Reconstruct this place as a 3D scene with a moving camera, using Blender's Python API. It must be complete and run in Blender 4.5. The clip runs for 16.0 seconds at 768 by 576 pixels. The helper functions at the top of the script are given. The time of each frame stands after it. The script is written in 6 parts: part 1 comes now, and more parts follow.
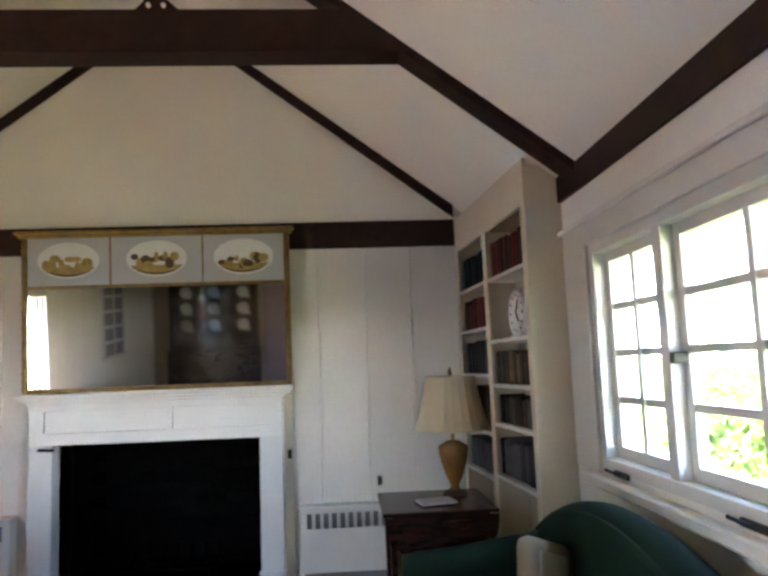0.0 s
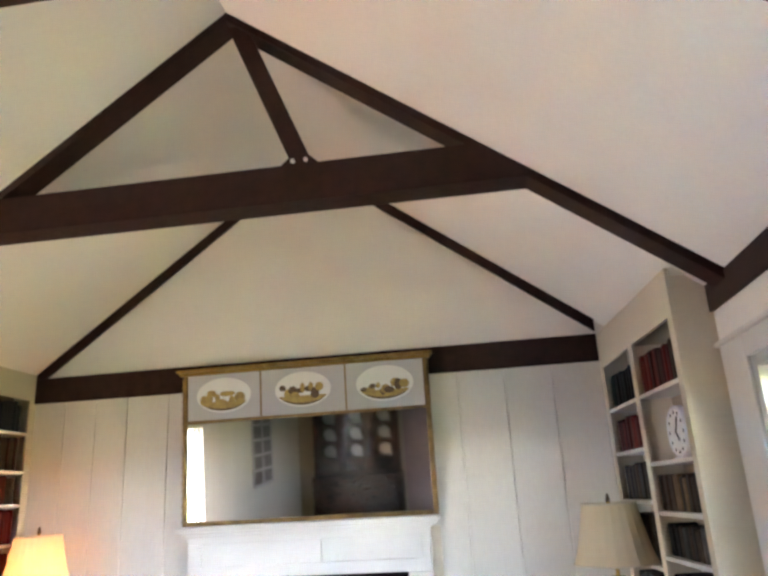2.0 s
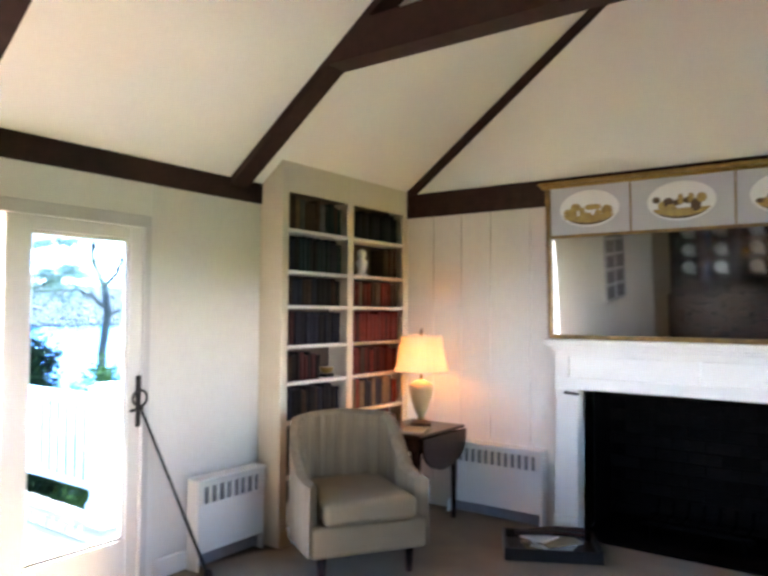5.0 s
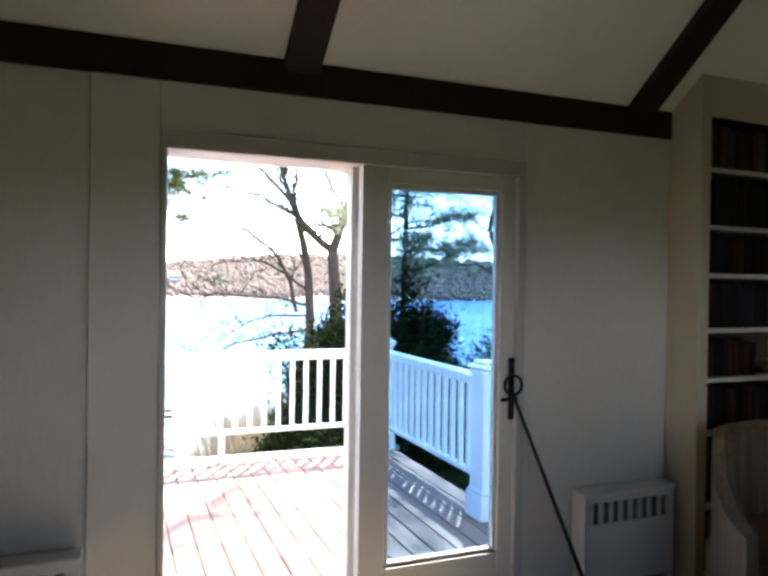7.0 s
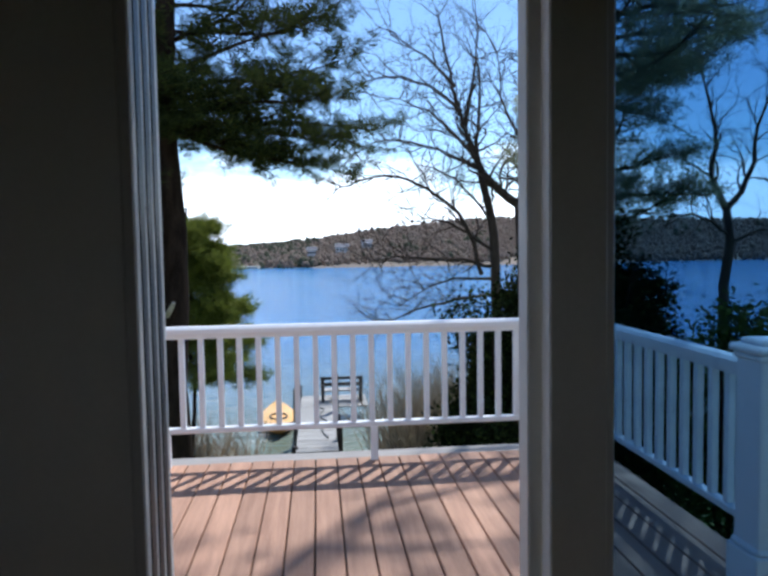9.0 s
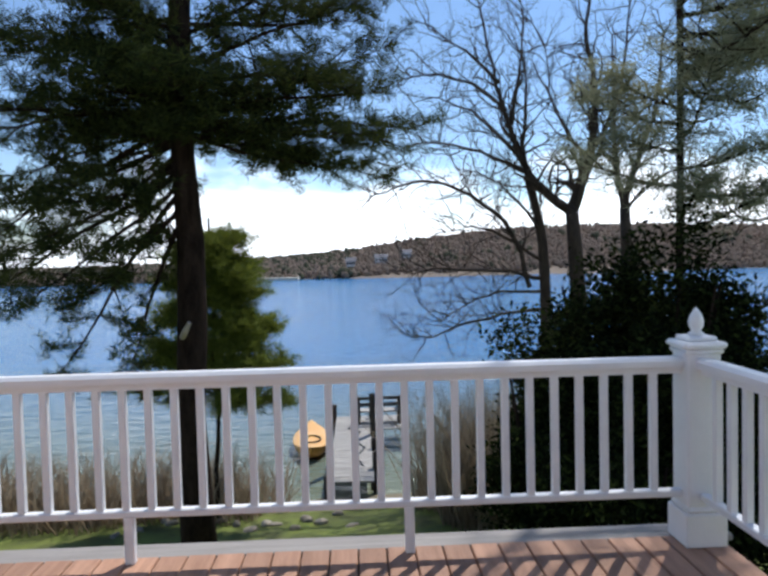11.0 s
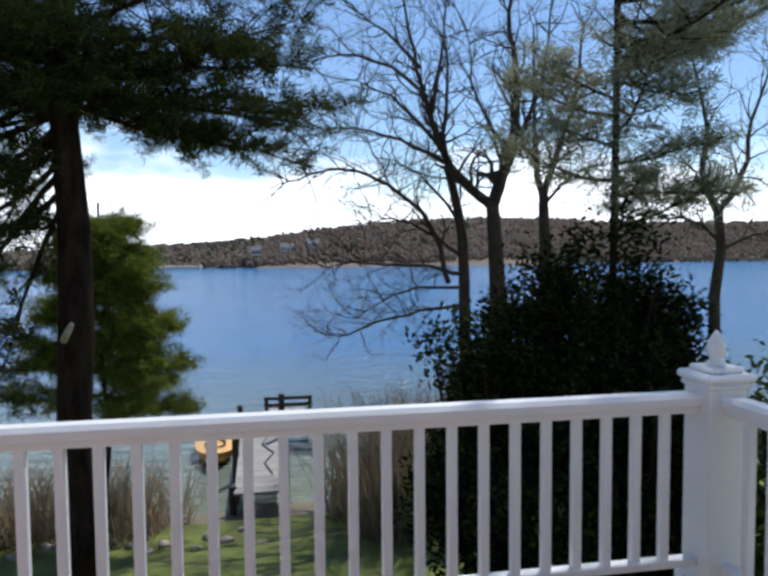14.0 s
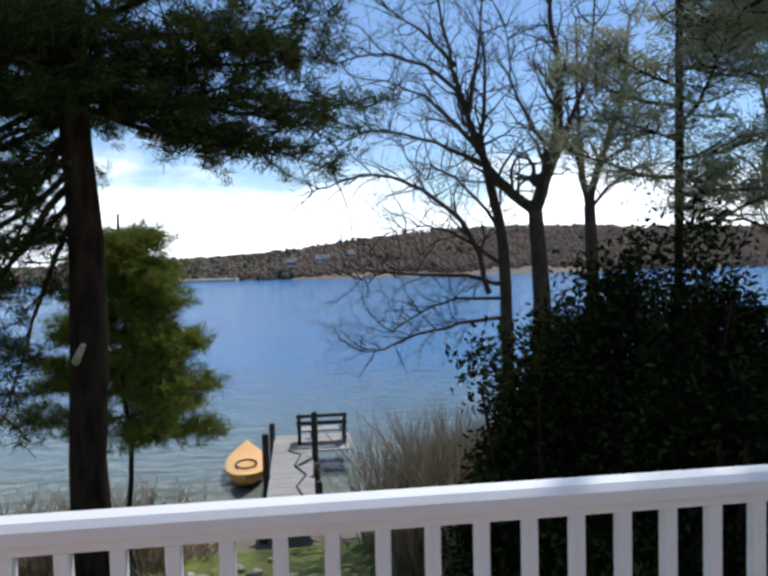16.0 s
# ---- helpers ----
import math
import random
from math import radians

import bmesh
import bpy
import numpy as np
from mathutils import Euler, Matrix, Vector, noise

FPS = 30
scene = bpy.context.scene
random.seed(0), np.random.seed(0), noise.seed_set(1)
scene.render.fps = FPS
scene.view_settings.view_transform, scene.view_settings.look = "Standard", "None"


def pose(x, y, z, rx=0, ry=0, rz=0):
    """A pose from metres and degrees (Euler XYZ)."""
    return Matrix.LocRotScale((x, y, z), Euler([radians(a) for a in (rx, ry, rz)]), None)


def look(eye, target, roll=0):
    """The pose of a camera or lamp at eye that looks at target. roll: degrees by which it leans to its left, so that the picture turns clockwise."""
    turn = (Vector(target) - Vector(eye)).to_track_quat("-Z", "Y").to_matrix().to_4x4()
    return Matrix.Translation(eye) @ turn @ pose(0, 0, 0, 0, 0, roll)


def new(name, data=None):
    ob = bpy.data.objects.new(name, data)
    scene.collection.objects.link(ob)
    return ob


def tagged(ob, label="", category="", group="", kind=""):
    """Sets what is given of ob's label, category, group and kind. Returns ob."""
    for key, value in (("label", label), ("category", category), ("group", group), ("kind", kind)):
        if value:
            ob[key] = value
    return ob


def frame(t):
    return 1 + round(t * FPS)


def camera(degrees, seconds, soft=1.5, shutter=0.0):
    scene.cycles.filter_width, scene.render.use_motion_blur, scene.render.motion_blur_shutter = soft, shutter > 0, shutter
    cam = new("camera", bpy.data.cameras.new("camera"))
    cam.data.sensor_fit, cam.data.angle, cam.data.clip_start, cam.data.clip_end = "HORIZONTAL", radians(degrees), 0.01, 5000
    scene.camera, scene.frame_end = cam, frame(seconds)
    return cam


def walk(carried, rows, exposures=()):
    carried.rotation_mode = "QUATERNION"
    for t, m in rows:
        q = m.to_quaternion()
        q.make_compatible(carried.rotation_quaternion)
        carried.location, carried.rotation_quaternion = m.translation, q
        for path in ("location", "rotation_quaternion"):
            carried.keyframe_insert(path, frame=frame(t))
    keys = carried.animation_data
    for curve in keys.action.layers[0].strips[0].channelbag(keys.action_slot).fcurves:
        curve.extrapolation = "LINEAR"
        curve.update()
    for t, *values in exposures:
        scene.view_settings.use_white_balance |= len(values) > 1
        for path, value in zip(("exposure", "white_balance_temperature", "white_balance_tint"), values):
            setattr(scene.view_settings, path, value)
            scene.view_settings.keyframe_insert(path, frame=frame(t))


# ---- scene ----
# the camera and its walk
cam = camera(59.0, 16.0, soft=3.0, shutter=0.3)
PATH = [
    (0, (-0.035, 0.344, 1.455), (0.096, 2.327, 1.685), -2.1),
    (0.5, (-0.024, 0.354, 1.474), (-0.05, 2.335, 1.749), -2.2),
    (1, (-0.054, 0.33, 1.469), (-0.187, 2.284, 1.872), -3.2),
    (1.5, (-0.049, 0.324, 1.482), (-0.244, 2.249, 1.986), -3.2),
    (2, (-0.053, 0.319, 1.49), (-0.296, 2.216, 2.075), -3.2),
    (2.5, (-0.069, 0.312, 1.487), (-0.375, 2.191, 2.101), -2.7),
    (3, (-0.113, 0.305, 1.445), (-0.635, 2.165, 1.96), -1.7),
    (3.2, (-0.137, 0.297, 1.464), (-0.74, 2.153, 1.903), -1.8),
    (5.3, (-0.392, 0.54, 1.549), (-1.732, 2.025, 1.581), -1.2),
    (5.5, (-0.46, 0.581, 1.558), (-1.931, 1.934, 1.601), -2.4),
    (6, (-0.578, 0.778, 1.542), (-2.263, 1.855, 1.592), -0.9),
    (6.5, (-0.688, 0.942, 1.531), (-2.502, 1.783, 1.481), -0.7),
    (7, (-0.964, 1.083, 1.504), (-2.823, 1.818, 1.49), 0.8),
    (7.5, (-1.208, 1.283, 1.454), (-3.152, 1.75, 1.382), -0.7),
    (8, (-1.567, 1.466, 1.446), (-3.548, 1.722, 1.344), 0.5),
    (8.5, (-1.986, 1.525, 1.415), (-3.969, 1.775, 1.344), -0.2),
    (9, (-2.354, 1.588, 1.387), (-4.341, 1.782, 1.27), -0.9),
    (9.2, (-2.512, 1.64, 1.377), (-4.505, 1.781, 1.284), -0.8),
    (11.3, (-3.675, 1.722, 1.419), (-5.672, 1.782, 1.325), -1.4),
    (11.5, (-3.718, 1.717, 1.417), (-5.714, 1.746, 1.291), -1.0),
    (12, (-3.797, 1.708, 1.391), (-5.79, 1.837, 1.295), 0.0),
    (12.5, (-3.963, 1.705, 1.396), (-5.954, 1.807, 1.231), -0.3),
    (13, (-4.22, 1.678, 1.45), (-6.217, 1.786, 1.404), -0.7),
    (13.5, (-4.393, 1.666, 1.47), (-6.351, 2.045, 1.312), 1.5),
    (14, (-4.502, 1.625, 1.48), (-6.47, 1.978, 1.361), -0.5),
    (14.5, (-4.686, 1.705, 1.486), (-6.671, 1.93, 1.397), -2.1),
    (15, (-4.88, 1.784, 1.493), (-6.866, 2.011, 1.412), -1.2),
    (15.5, (-5.076, 1.761, 1.481), (-7.058, 2.014, 1.433), -1.5),
    (16, (-5.302, 1.752, 1.475), (-7.284, 2.002, 1.387), -1.4),
]
EXPOSURES = [(0.0, 5.20, 6850, 15), (0.7, 5.55, 6850, 15), (1.5, 5.90, 6800, 15), (2.5, 5.80, 6750, 15), (3.2, 5.68, 6700, 15), (5.3, 5.75, 6400, 17), (5.6, 5.60, 6300, 16), (6.0, 5.00, 6250, 14), (6.5, 4.10, 6350, 14), (7.0, 3.10, 6400, 13), (7.5, 2.00, 6350, 12), (8.0, 1.18, 6100, 10), (8.5, 0.66, 5900, 10), (9.0, 0.22, 5700, 8), (11.3, -0.10, 6150, 10), (13.0, -0.22, 6150, 10), (16.0, -0.25, 6100, 10)]
LAMP = 3.3  # the lit bulb
walk(cam, [(t, look(eye, target, roll)) for t, eye, target, roll in PATH], EXPOSURES)

# world, sun
SUN_ELEVATION, SUN_AZIMUTH = 57.0, 33.0  # azimuth: degrees from -x towards +y
world = bpy.data.worlds.new("world")
scene.world = world
world.use_nodes = True
wn, wl = world.node_tree.nodes, world.node_tree.links
wn.clear()
w_out = wn.new("ShaderNodeOutputWorld")
w_bg = wn.new("ShaderNodeBackground")
w_bg.inputs["Strength"].default_value = 0.15
sky = wn.new("ShaderNodeTexSky")
sky.sky_type = "NISHITA"
sky.sun_disc = False
sky.sun_elevation = radians(SUN_ELEVATION)
sky.sun_rotation = radians(-90.0 + SUN_AZIMUTH)
sky.air_density, sky.dust_density, sky.ozone_density = 1.0, 0.0, 3.0
w_tc = wn.new("ShaderNodeTexCoord")
w_map = wn.new("ShaderNodeMapping")
w_map.inputs["Scale"].default_value = (1.0, 1.0, 3.2)
w_noise = wn.new("ShaderNodeTexNoise")
w_noise.inputs["Scale"].default_value = 3.1
w_noise.inputs["Detail"].default_value = 7.0
w_noise.inputs["Roughness"].default_value = 0.55
w_sep = wn.new("ShaderNodeSeparateXYZ")
w_band = wn.new("ShaderNodeMapRange")  # cloud bank low over the far shore
w_band.inputs["From Min"].default_value, w_band.inputs["From Max"].default_value = 0.02, 0.30
w_band.inputs["To Min"].default_value, w_band.inputs["To Max"].default_value = 0.34, -0.26
w_add = wn.new("ShaderNodeMath")
w_add.operation = "ADD"
w_ramp = wn.new("ShaderNodeMapRange")
w_ramp.interpolation_type = "SMOOTHSTEP"
w_ramp.inputs["From Min"].default_value, w_ramp.inputs["From Max"].default_value = 0.57, 0.80
w_mix = wn.new("ShaderNodeMix")
w_mix.data_type = "RGBA"
w_mix.inputs[7].default_value = (13.0, 13.3, 13.8, 1.0)
wl.new(w_tc.outputs["Generated"], w_map.inputs["Vector"])
wl.new(w_map.outputs["Vector"], w_noise.inputs["Vector"])
wl.new(w_tc.outputs["Generated"], w_sep.inputs["Vector"])
wl.new(w_sep.outputs["Z"], w_band.inputs["Value"])
wl.new(w_noise.outputs["Fac"], w_add.inputs[0])
wl.new(w_band.outputs["Result"], w_add.inputs[1])
wl.new(w_add.outputs["Value"], w_ramp.inputs["Value"])
wl.new(w_ramp.outputs["Result"], w_mix.inputs[0])
wl.new(sky.outputs["Color"], w_mix.inputs[6])
wl.new(w_mix.outputs[2], w_bg.inputs["Color"])
wl.new(w_bg.outputs["Background"], w_out.inputs["Surface"])

sun_dir = Vector((-math.cos(radians(SUN_AZIMUTH)) * math.cos(radians(SUN_ELEVATION)), math.sin(radians(SUN_AZIMUTH)) * math.cos(radians(SUN_ELEVATION)), math.sin(radians(SUN_ELEVATION))))
sun = new("sun", bpy.data.lights.new("sun", "SUN"))
sun.data.energy, sun.data.angle, sun.data.color = 5.0, radians(0.5), (1.0, 0.94, 0.85)
sun.matrix_world = look(sun_dir * 50, (0, 0, 0))


# materials
def mat(name, base, dark, scale=6.0, fine=60.0, rough=0.6, bump=0.15, metal=0.0, stretch=(1, 1, 1), rand=0.0, detail=5.0, contrast=(0.3, 0.75), spec=0.5):
    """Two-scale noise between two colours, with fine relief; rand varies the value piece by piece."""
    m = bpy.data.materials.new(name)
    m.use_nodes = True
    n, l = m.node_tree.nodes, m.node_tree.links
    b = n["Principled BSDF"]
    b.inputs["Roughness"].default_value, b.inputs["Metallic"].default_value = rough, metal
    b.inputs["Specular IOR Level"].default_value = spec
    tc, mp = n.new("ShaderNodeTexCoord"), n.new("ShaderNodeMapping")
    mp.inputs["Scale"].default_value = stretch
    l.new(tc.outputs["Object"], mp.inputs["Vector"])
    big, small = n.new("ShaderNodeTexNoise"), n.new("ShaderNodeTexNoise")
    big.inputs["Scale"].default_value, big.inputs["Detail"].default_value = scale, detail
    small.inputs["Scale"].default_value, small.inputs["Detail"].default_value = fine, 3.0
    vec = mp.outputs["Vector"]
    if rand:
        info = n.new("ShaderNodeObjectInfo")
        shift = n.new("ShaderNodeVectorMath")
        shift.operation = "MULTIPLY_ADD"
        l.new(info.outputs["Random"], shift.inputs[0])
        shift.inputs[1].default_value = (37.0, 53.0, 29.0)
        l.new(mp.outputs["Vector"], shift.inputs[2])
        vec = shift.outputs["Vector"]
    l.new(vec, big.inputs["Vector"])
    l.new(vec, small.inputs["Vector"])
    blend = n.new("ShaderNodeMath")
    blend.operation = "MULTIPLY_ADD"
    l.new(small.outputs["Fac"], blend.inputs[0])
    blend.inputs[1].default_value = 0.4
    half = n.new("ShaderNodeMath")
    half.operation = "MULTIPLY_ADD"
    l.new(big.outputs["Fac"], half.inputs[0])
    half.inputs[1].default_value, half.inputs[2].default_value = 0.8, -0.1
    l.new(half.outputs["Value"], blend.inputs[2])
    ramp = n.new("ShaderNodeMapRange")
    ramp.inputs["From Min"].default_value, ramp.inputs["From Max"].default_value = contrast
    l.new(blend.outputs["Value"], ramp.inputs["Value"])
    mix = n.new("ShaderNodeMix")
    mix.data_type = "RGBA"
    mix.inputs[6].default_value, mix.inputs[7].default_value = (*dark, 1), (*base, 1)
    l.new(ramp.outputs["Result"], mix.inputs[0])
    colour = mix.outputs[2]
    if rand:
        hsv = n.new("ShaderNodeHueSaturation")
        vary = n.new("ShaderNodeMapRange")
        vary.inputs["To Min"].default_value, vary.inputs["To Max"].default_value = 1.0 - rand, 1.0 + rand
        l.new(info.outputs["Random"], vary.inputs["Value"])
        l.new(vary.outputs["Result"], hsv.inputs["Value"])
        l.new(colour, hsv.inputs["Color"])
        colour = hsv.outputs["Color"]
    l.new(colour, b.inputs["Base Color"])
    if bump:
        bp = n.new("ShaderNodeBump")
        bp.inputs["Strength"].default_value, bp.inputs["Distance"].default_value = bump, 0.01
        l.new(small.outputs["Fac"], bp.inputs["Height"])
        l.new(bp.outputs["Normal"], b.inputs["Normal"])
    return m


def island_mat(name, colours, rough=0.7, subsurf=0.0, spec=0.2):
    """A colour out of a ramp for each separate piece of a joined mesh."""
    m = bpy.data.materials.new(name)
    m.use_nodes = True
    n, l = m.node_tree.nodes, m.node_tree.links
    b = n["Principled BSDF"]
    b.inputs["Roughness"].default_value = rough
    b.inputs["Specular IOR Level"].default_value = spec
    geo, ramp = n.new("ShaderNodeNewGeometry"), n.new("ShaderNodeValToRGB")
    els = ramp.color_ramp.elements
    while len(els) < len(colours):
        els.new(0.5)
    for k, c in enumerate(colours):
        els[k].position, els[k].color = k / max(1, len(colours) - 1), (*c, 1)
    l.new(geo.outputs["Random Per Island"], ramp.inputs["Fac"])
    l.new(ramp.outputs["Color"], b.inputs["Base Color"])
    if subsurf:
        tr, mx = n.new("ShaderNodeBsdfTranslucent"), n.new("ShaderNodeMixShader")
        l.new(ramp.outputs["Color"], tr.inputs["Color"])
        mx.inputs["Fac"].default_value = subsurf
        l.new(b.outputs["BSDF"], mx.inputs[1])
        l.new(tr.outputs["BSDF"], mx.inputs[2])
        l.new(mx.outputs["Shader"], n["Material Output"].inputs["Surface"])
    return m


M_PLASTER = mat("plaster", (0.80, 0.775, 0.72), (0.74, 0.71, 0.65), 1.2, 45, 0.8, 0.12)
M_CEILING = mat("ceiling_plaster", (0.89, 0.87, 0.82), (0.83, 0.81, 0.76), 0.9, 40, 0.85, 0.12)
M_WALL = mat("painted_boards", (0.72, 0.69, 0.63), (0.63, 0.60, 0.54), 1.5, 50, 0.5, 0.06, stretch=(1, 1, 0.3))
M_PAINT = mat("white_paint", (0.70, 0.68, 0.635), (0.63, 0.61, 0.56), 3, 70, 0.4, 0.05)
M_CREAM = mat("cream_paint", (0.64, 0.565, 0.44), (0.57, 0.50, 0.38), 2.5, 60, 0.5, 0.06)
M_BEAM = mat("dark_stained_wood", (0.040, 0.016, 0.011), (0.015, 0.006, 0.005), 5, 60, 0.6, 0.25, stretch=(3, 3, 3), spec=0.25)
M_CARPET = mat("carpet", (0.20, 0.155, 0.105), (0.14, 0.108, 0.072), 4, 260, 0.95, 0.6)
# firebox blacks: sooty tones taken darker still, the recess's shade in the colour
M_FIREBOX = mat("shaded_soot", (0.005, 0.005, 0.005), (0.002, 0.002, 0.002), 6, 60, 1.0, 0.4, spec=0.0)
M_BRICK = mat("shaded_sooty_brick", (0.007, 0.006, 0.006), (0.003, 0.003, 0.003), 8, 60, 1.0, 0.5, rand=0.4, spec=0.1)
M_GOLD = mat("gilt", (0.50, 0.34, 0.11), (0.28, 0.17, 0.05), 20, 120, 0.38, 0.2, metal=0.8)
M_MIRROR = bpy.data.materials.new("mirror_glass")
M_MIRROR.use_nodes = True
M_MIRROR.node_tree.nodes["Principled BSDF"].inputs["Metallic"].default_value = 1.0
M_MIRROR.node_tree.nodes["Principled BSDF"].inputs["Roughness"].default_value = 0.03
M_MIRROR.node_tree.nodes["Principled BSDF"].inputs["Base Color"].default_value = (0.80, 0.80, 0.78, 1)
M_GLASS = bpy.data.materials.new("clear_glass")
M_GLASS.use_nodes = True
_n, _l = M_GLASS.node_tree.nodes, M_GLASS.node_tree.links
_tr, _gl, _mx, _fr = _n.new("ShaderNodeBsdfTransparent"), _n.new("ShaderNodeBsdfGlossy"), _n.new("ShaderNodeMixShader"), _n.new("ShaderNodeLayerWeight")
_pw, _ml = _n.new("ShaderNodeMath"), _n.new("ShaderNodeMath")
_pw.operation, _ml.operation = "POWER", "MULTIPLY_ADD"
_pw.inputs[1].default_value = 5.0
_ml.inputs[1].default_value, _ml.inputs[2].default_value = 0.7, 0.03
_l.new(_fr.outputs["Facing"], _pw.inputs[0])
_l.new(_pw.outputs["Value"], _ml.inputs[0])
_tr.inputs["Color"].default_value = (0.93, 0.95, 0.96, 1)
_gl.inputs["Roughness"].default_value = 0.01
_l.new(_ml.outputs["Value"], _mx.inputs["Fac"])
_l.new(_tr.outputs["BSDF"], _mx.inputs[1])
_l.new(_gl.outputs["BSDF"], _mx.inputs[2])
_l.new(_mx.outputs["Shader"], _n["Material Output"].inputs["Surface"])
M_TINT = M_GLASS.copy()
M_TINT.name = "tinted_glass"
M_TINT.node_tree.nodes["Transparent BSDF"].inputs["Color"].default_value = (0.38, 0.53, 0.66, 1)
M_FRAME = mat("grey_white_frame", (0.56, 0.55, 0.53), (0.47, 0.46, 0.44), 4, 70, 0.5, 0.05)
M_RAIL = mat("white_vinyl", (0.82, 0.82, 0.82), (0.74, 0.74, 0.75), 5, 90, 0.4, 0.05)
M_DECK = mat("cedar_decking", (0.47, 0.265, 0.17), (0.28, 0.145, 0.09), 4, 50, 0.7, 0.3, stretch=(0.5, 6, 6), rand=0.24)
M_DECKEDGE = mat("weathered_edge", (0.33, 0.31, 0.29), (0.22, 0.20, 0.19), 5, 60, 0.8, 0.3, stretch=(6, 0.5, 6))
M_BLACK = mat("black_metal", (0.02, 0.02, 0.02), (0.010, 0.010, 0.010), 12, 80, 0.4, 0.05, metal=0.5)
M_MAHOG = mat("mahogany", (0.036, 0.014, 0.010), (0.016, 0.006, 0.005), 7, 60, 0.25, 0.06, stretch=(1, 6, 6))


# building blocks
def obj(name, bm, material, parent=None, label="", category="", group="", kind="", smooth=False, recalc=True):
    if recalc:
        bmesh.ops.recalc_face_normals(bm, faces=bm.faces)
    me = bpy.data.meshes.new(name)
    bm.to_mesh(me)
    bm.free()
    for m in (material if isinstance(material, (list, tuple)) else (material,)):
        me.materials.append(m)
    if smooth:
        me.shade_smooth()
    ob = new(name, me)
    if parent:
        ob.parent = parent
    return tagged(ob, label, category, group, kind)


def part(name, bm, material, parent, label="", smooth=False):
    return obj(name, bm, material, parent, label, smooth=smooth)


def thing(name, x, y, z, label, category, group="", rz=0.0):
    e = new(name)
    e.empty_display_size = 0.1
    e.matrix_basis = pose(x, y, z, 0, 0, rz)
    return tagged(e, label, category, group)


def add_box(bm, x0, y0, z0, x1, y1, z1, bevel=0.0, m=None, slot=0):
    """A box between two corners, with its edges eased."""
    r = bmesh.ops.create_cube(bm, size=1.0)
    vs = r["verts"]
    for v in vs:
        v.co = Vector(((x0 + x1) / 2 + v.co.x * (x1 - x0), (y0 + y1) / 2 + v.co.y * (y1 - y0), (z0 + z1) / 2 + v.co.z * (z1 - z0)))
    faces = list({f for v in vs for f in v.link_faces})
    if bevel:
        edges = list({e for v in vs for e in v.link_edges})
        out = bmesh.ops.bevel(bm, geom=edges, offset=bevel, segments=1, affect="EDGES")
        vs = list({v for f in out["faces"] for v in f.verts} | {v for v in vs if v.is_valid})
        faces = list({f for v in vs for f in v.link_faces})
    for f in faces:
        f.material_index = slot
    if m is not None:
        bmesh.ops.transform(bm, matrix=m, verts=vs)
    return vs


def box(*a, **k):
    bm = bmesh.new()
    add_box(bm, *a, **k)
    return bm


def lathe(profile, seg=24, cx=0.0, cy=0.0, bm=None, m=None):
    """A turned shape from (radius, height) pairs."""
    bm = bm or bmesh.new()
    rings = []
    for r, z in profile:
        rings.append([bm.verts.new((cx + r * math.cos(2 * math.pi * k / seg), cy + r * math.sin(2 * math.pi * k / seg), z)) for k in range(seg)])
    for a, b in zip(rings, rings[1:]):
        for k in range(seg):
            bm.faces.new((a[k], a[(k + 1) % seg], b[(k + 1) % seg], b[k]))
    bm.faces.new(list(reversed(rings[0])))
    bm.faces.new(rings[-1])
    if m is not None:
        bmesh.ops.transform(bm, matrix=m, verts=[v for ring in rings for v in ring])
    return bm


def tube(points, radii, seg=6, bm=None):
    """A tapered tube along a line of points."""
    bm = bm or bmesh.new()
    rings = []
    for k, p in enumerate(points):
        p = Vector(p)
        d = (Vector(points[min(k + 1, len(points) - 1)]) - Vector(points[max(k - 1, 0)])).normalized()
        side = d.orthogonal().normalized()
        up = d.cross(side)
        r = radii[k] if isinstance(radii, (list, tuple)) else radii
        rings.append([bm.verts.new(p + side * (r * math.cos(2 * math.pi * j / seg)) + up * (r * math.sin(2 * math.pi * j / seg))) for j in range(seg)])
    for a, b in zip(rings, rings[1:]):
        best = min(range(seg), key=lambda s: sum((a[j].co - b[(j + s) % seg].co).length for j in range(seg)))
        for j in range(seg):
            bm.faces.new((a[j], a[(j + 1) % seg], b[(j + 1 + best) % seg], b[(j + best) % seg]))
    bm.faces.new(rings[0])
    bm.faces.new(rings[-1])
    return bm


def prism(outline, axis, a, b, bm=None):
    """A flat outline drawn out along x, y or z."""
    bm = bm or bmesh.new()
    put = {"x": lambda p, d: (d, p[0], p[1]), "y": lambda p, d: (p[0], d, p[1]), "z": lambda p, d: (p[0], p[1], d)}[axis]
    lo, hi = [bm.verts.new(put(p, a)) for p in outline], [bm.verts.new(put(p, b)) for p in outline]
    bm.faces.new(lo)
    bm.faces.new(hi)
    for k in range(len(outline)):
        j = (k + 1) % len(outline)
        bm.faces.new((lo[k], lo[j], hi[j], hi[k]))
    return bm


# ---------------------------------------------------------------- the room
XL, XR, YG, YB = -3.66, 1.12, 5.20, -3.60
CX, SLOPE = -1.27, 0.75
EAVE = 2.38


def ceil_z(x):
    return EAVE + SLOPE * min(x - XL, XR - x)


RIDGE = ceil_z(CX)
DECK = -0.07
structure = dict(kind="structure")

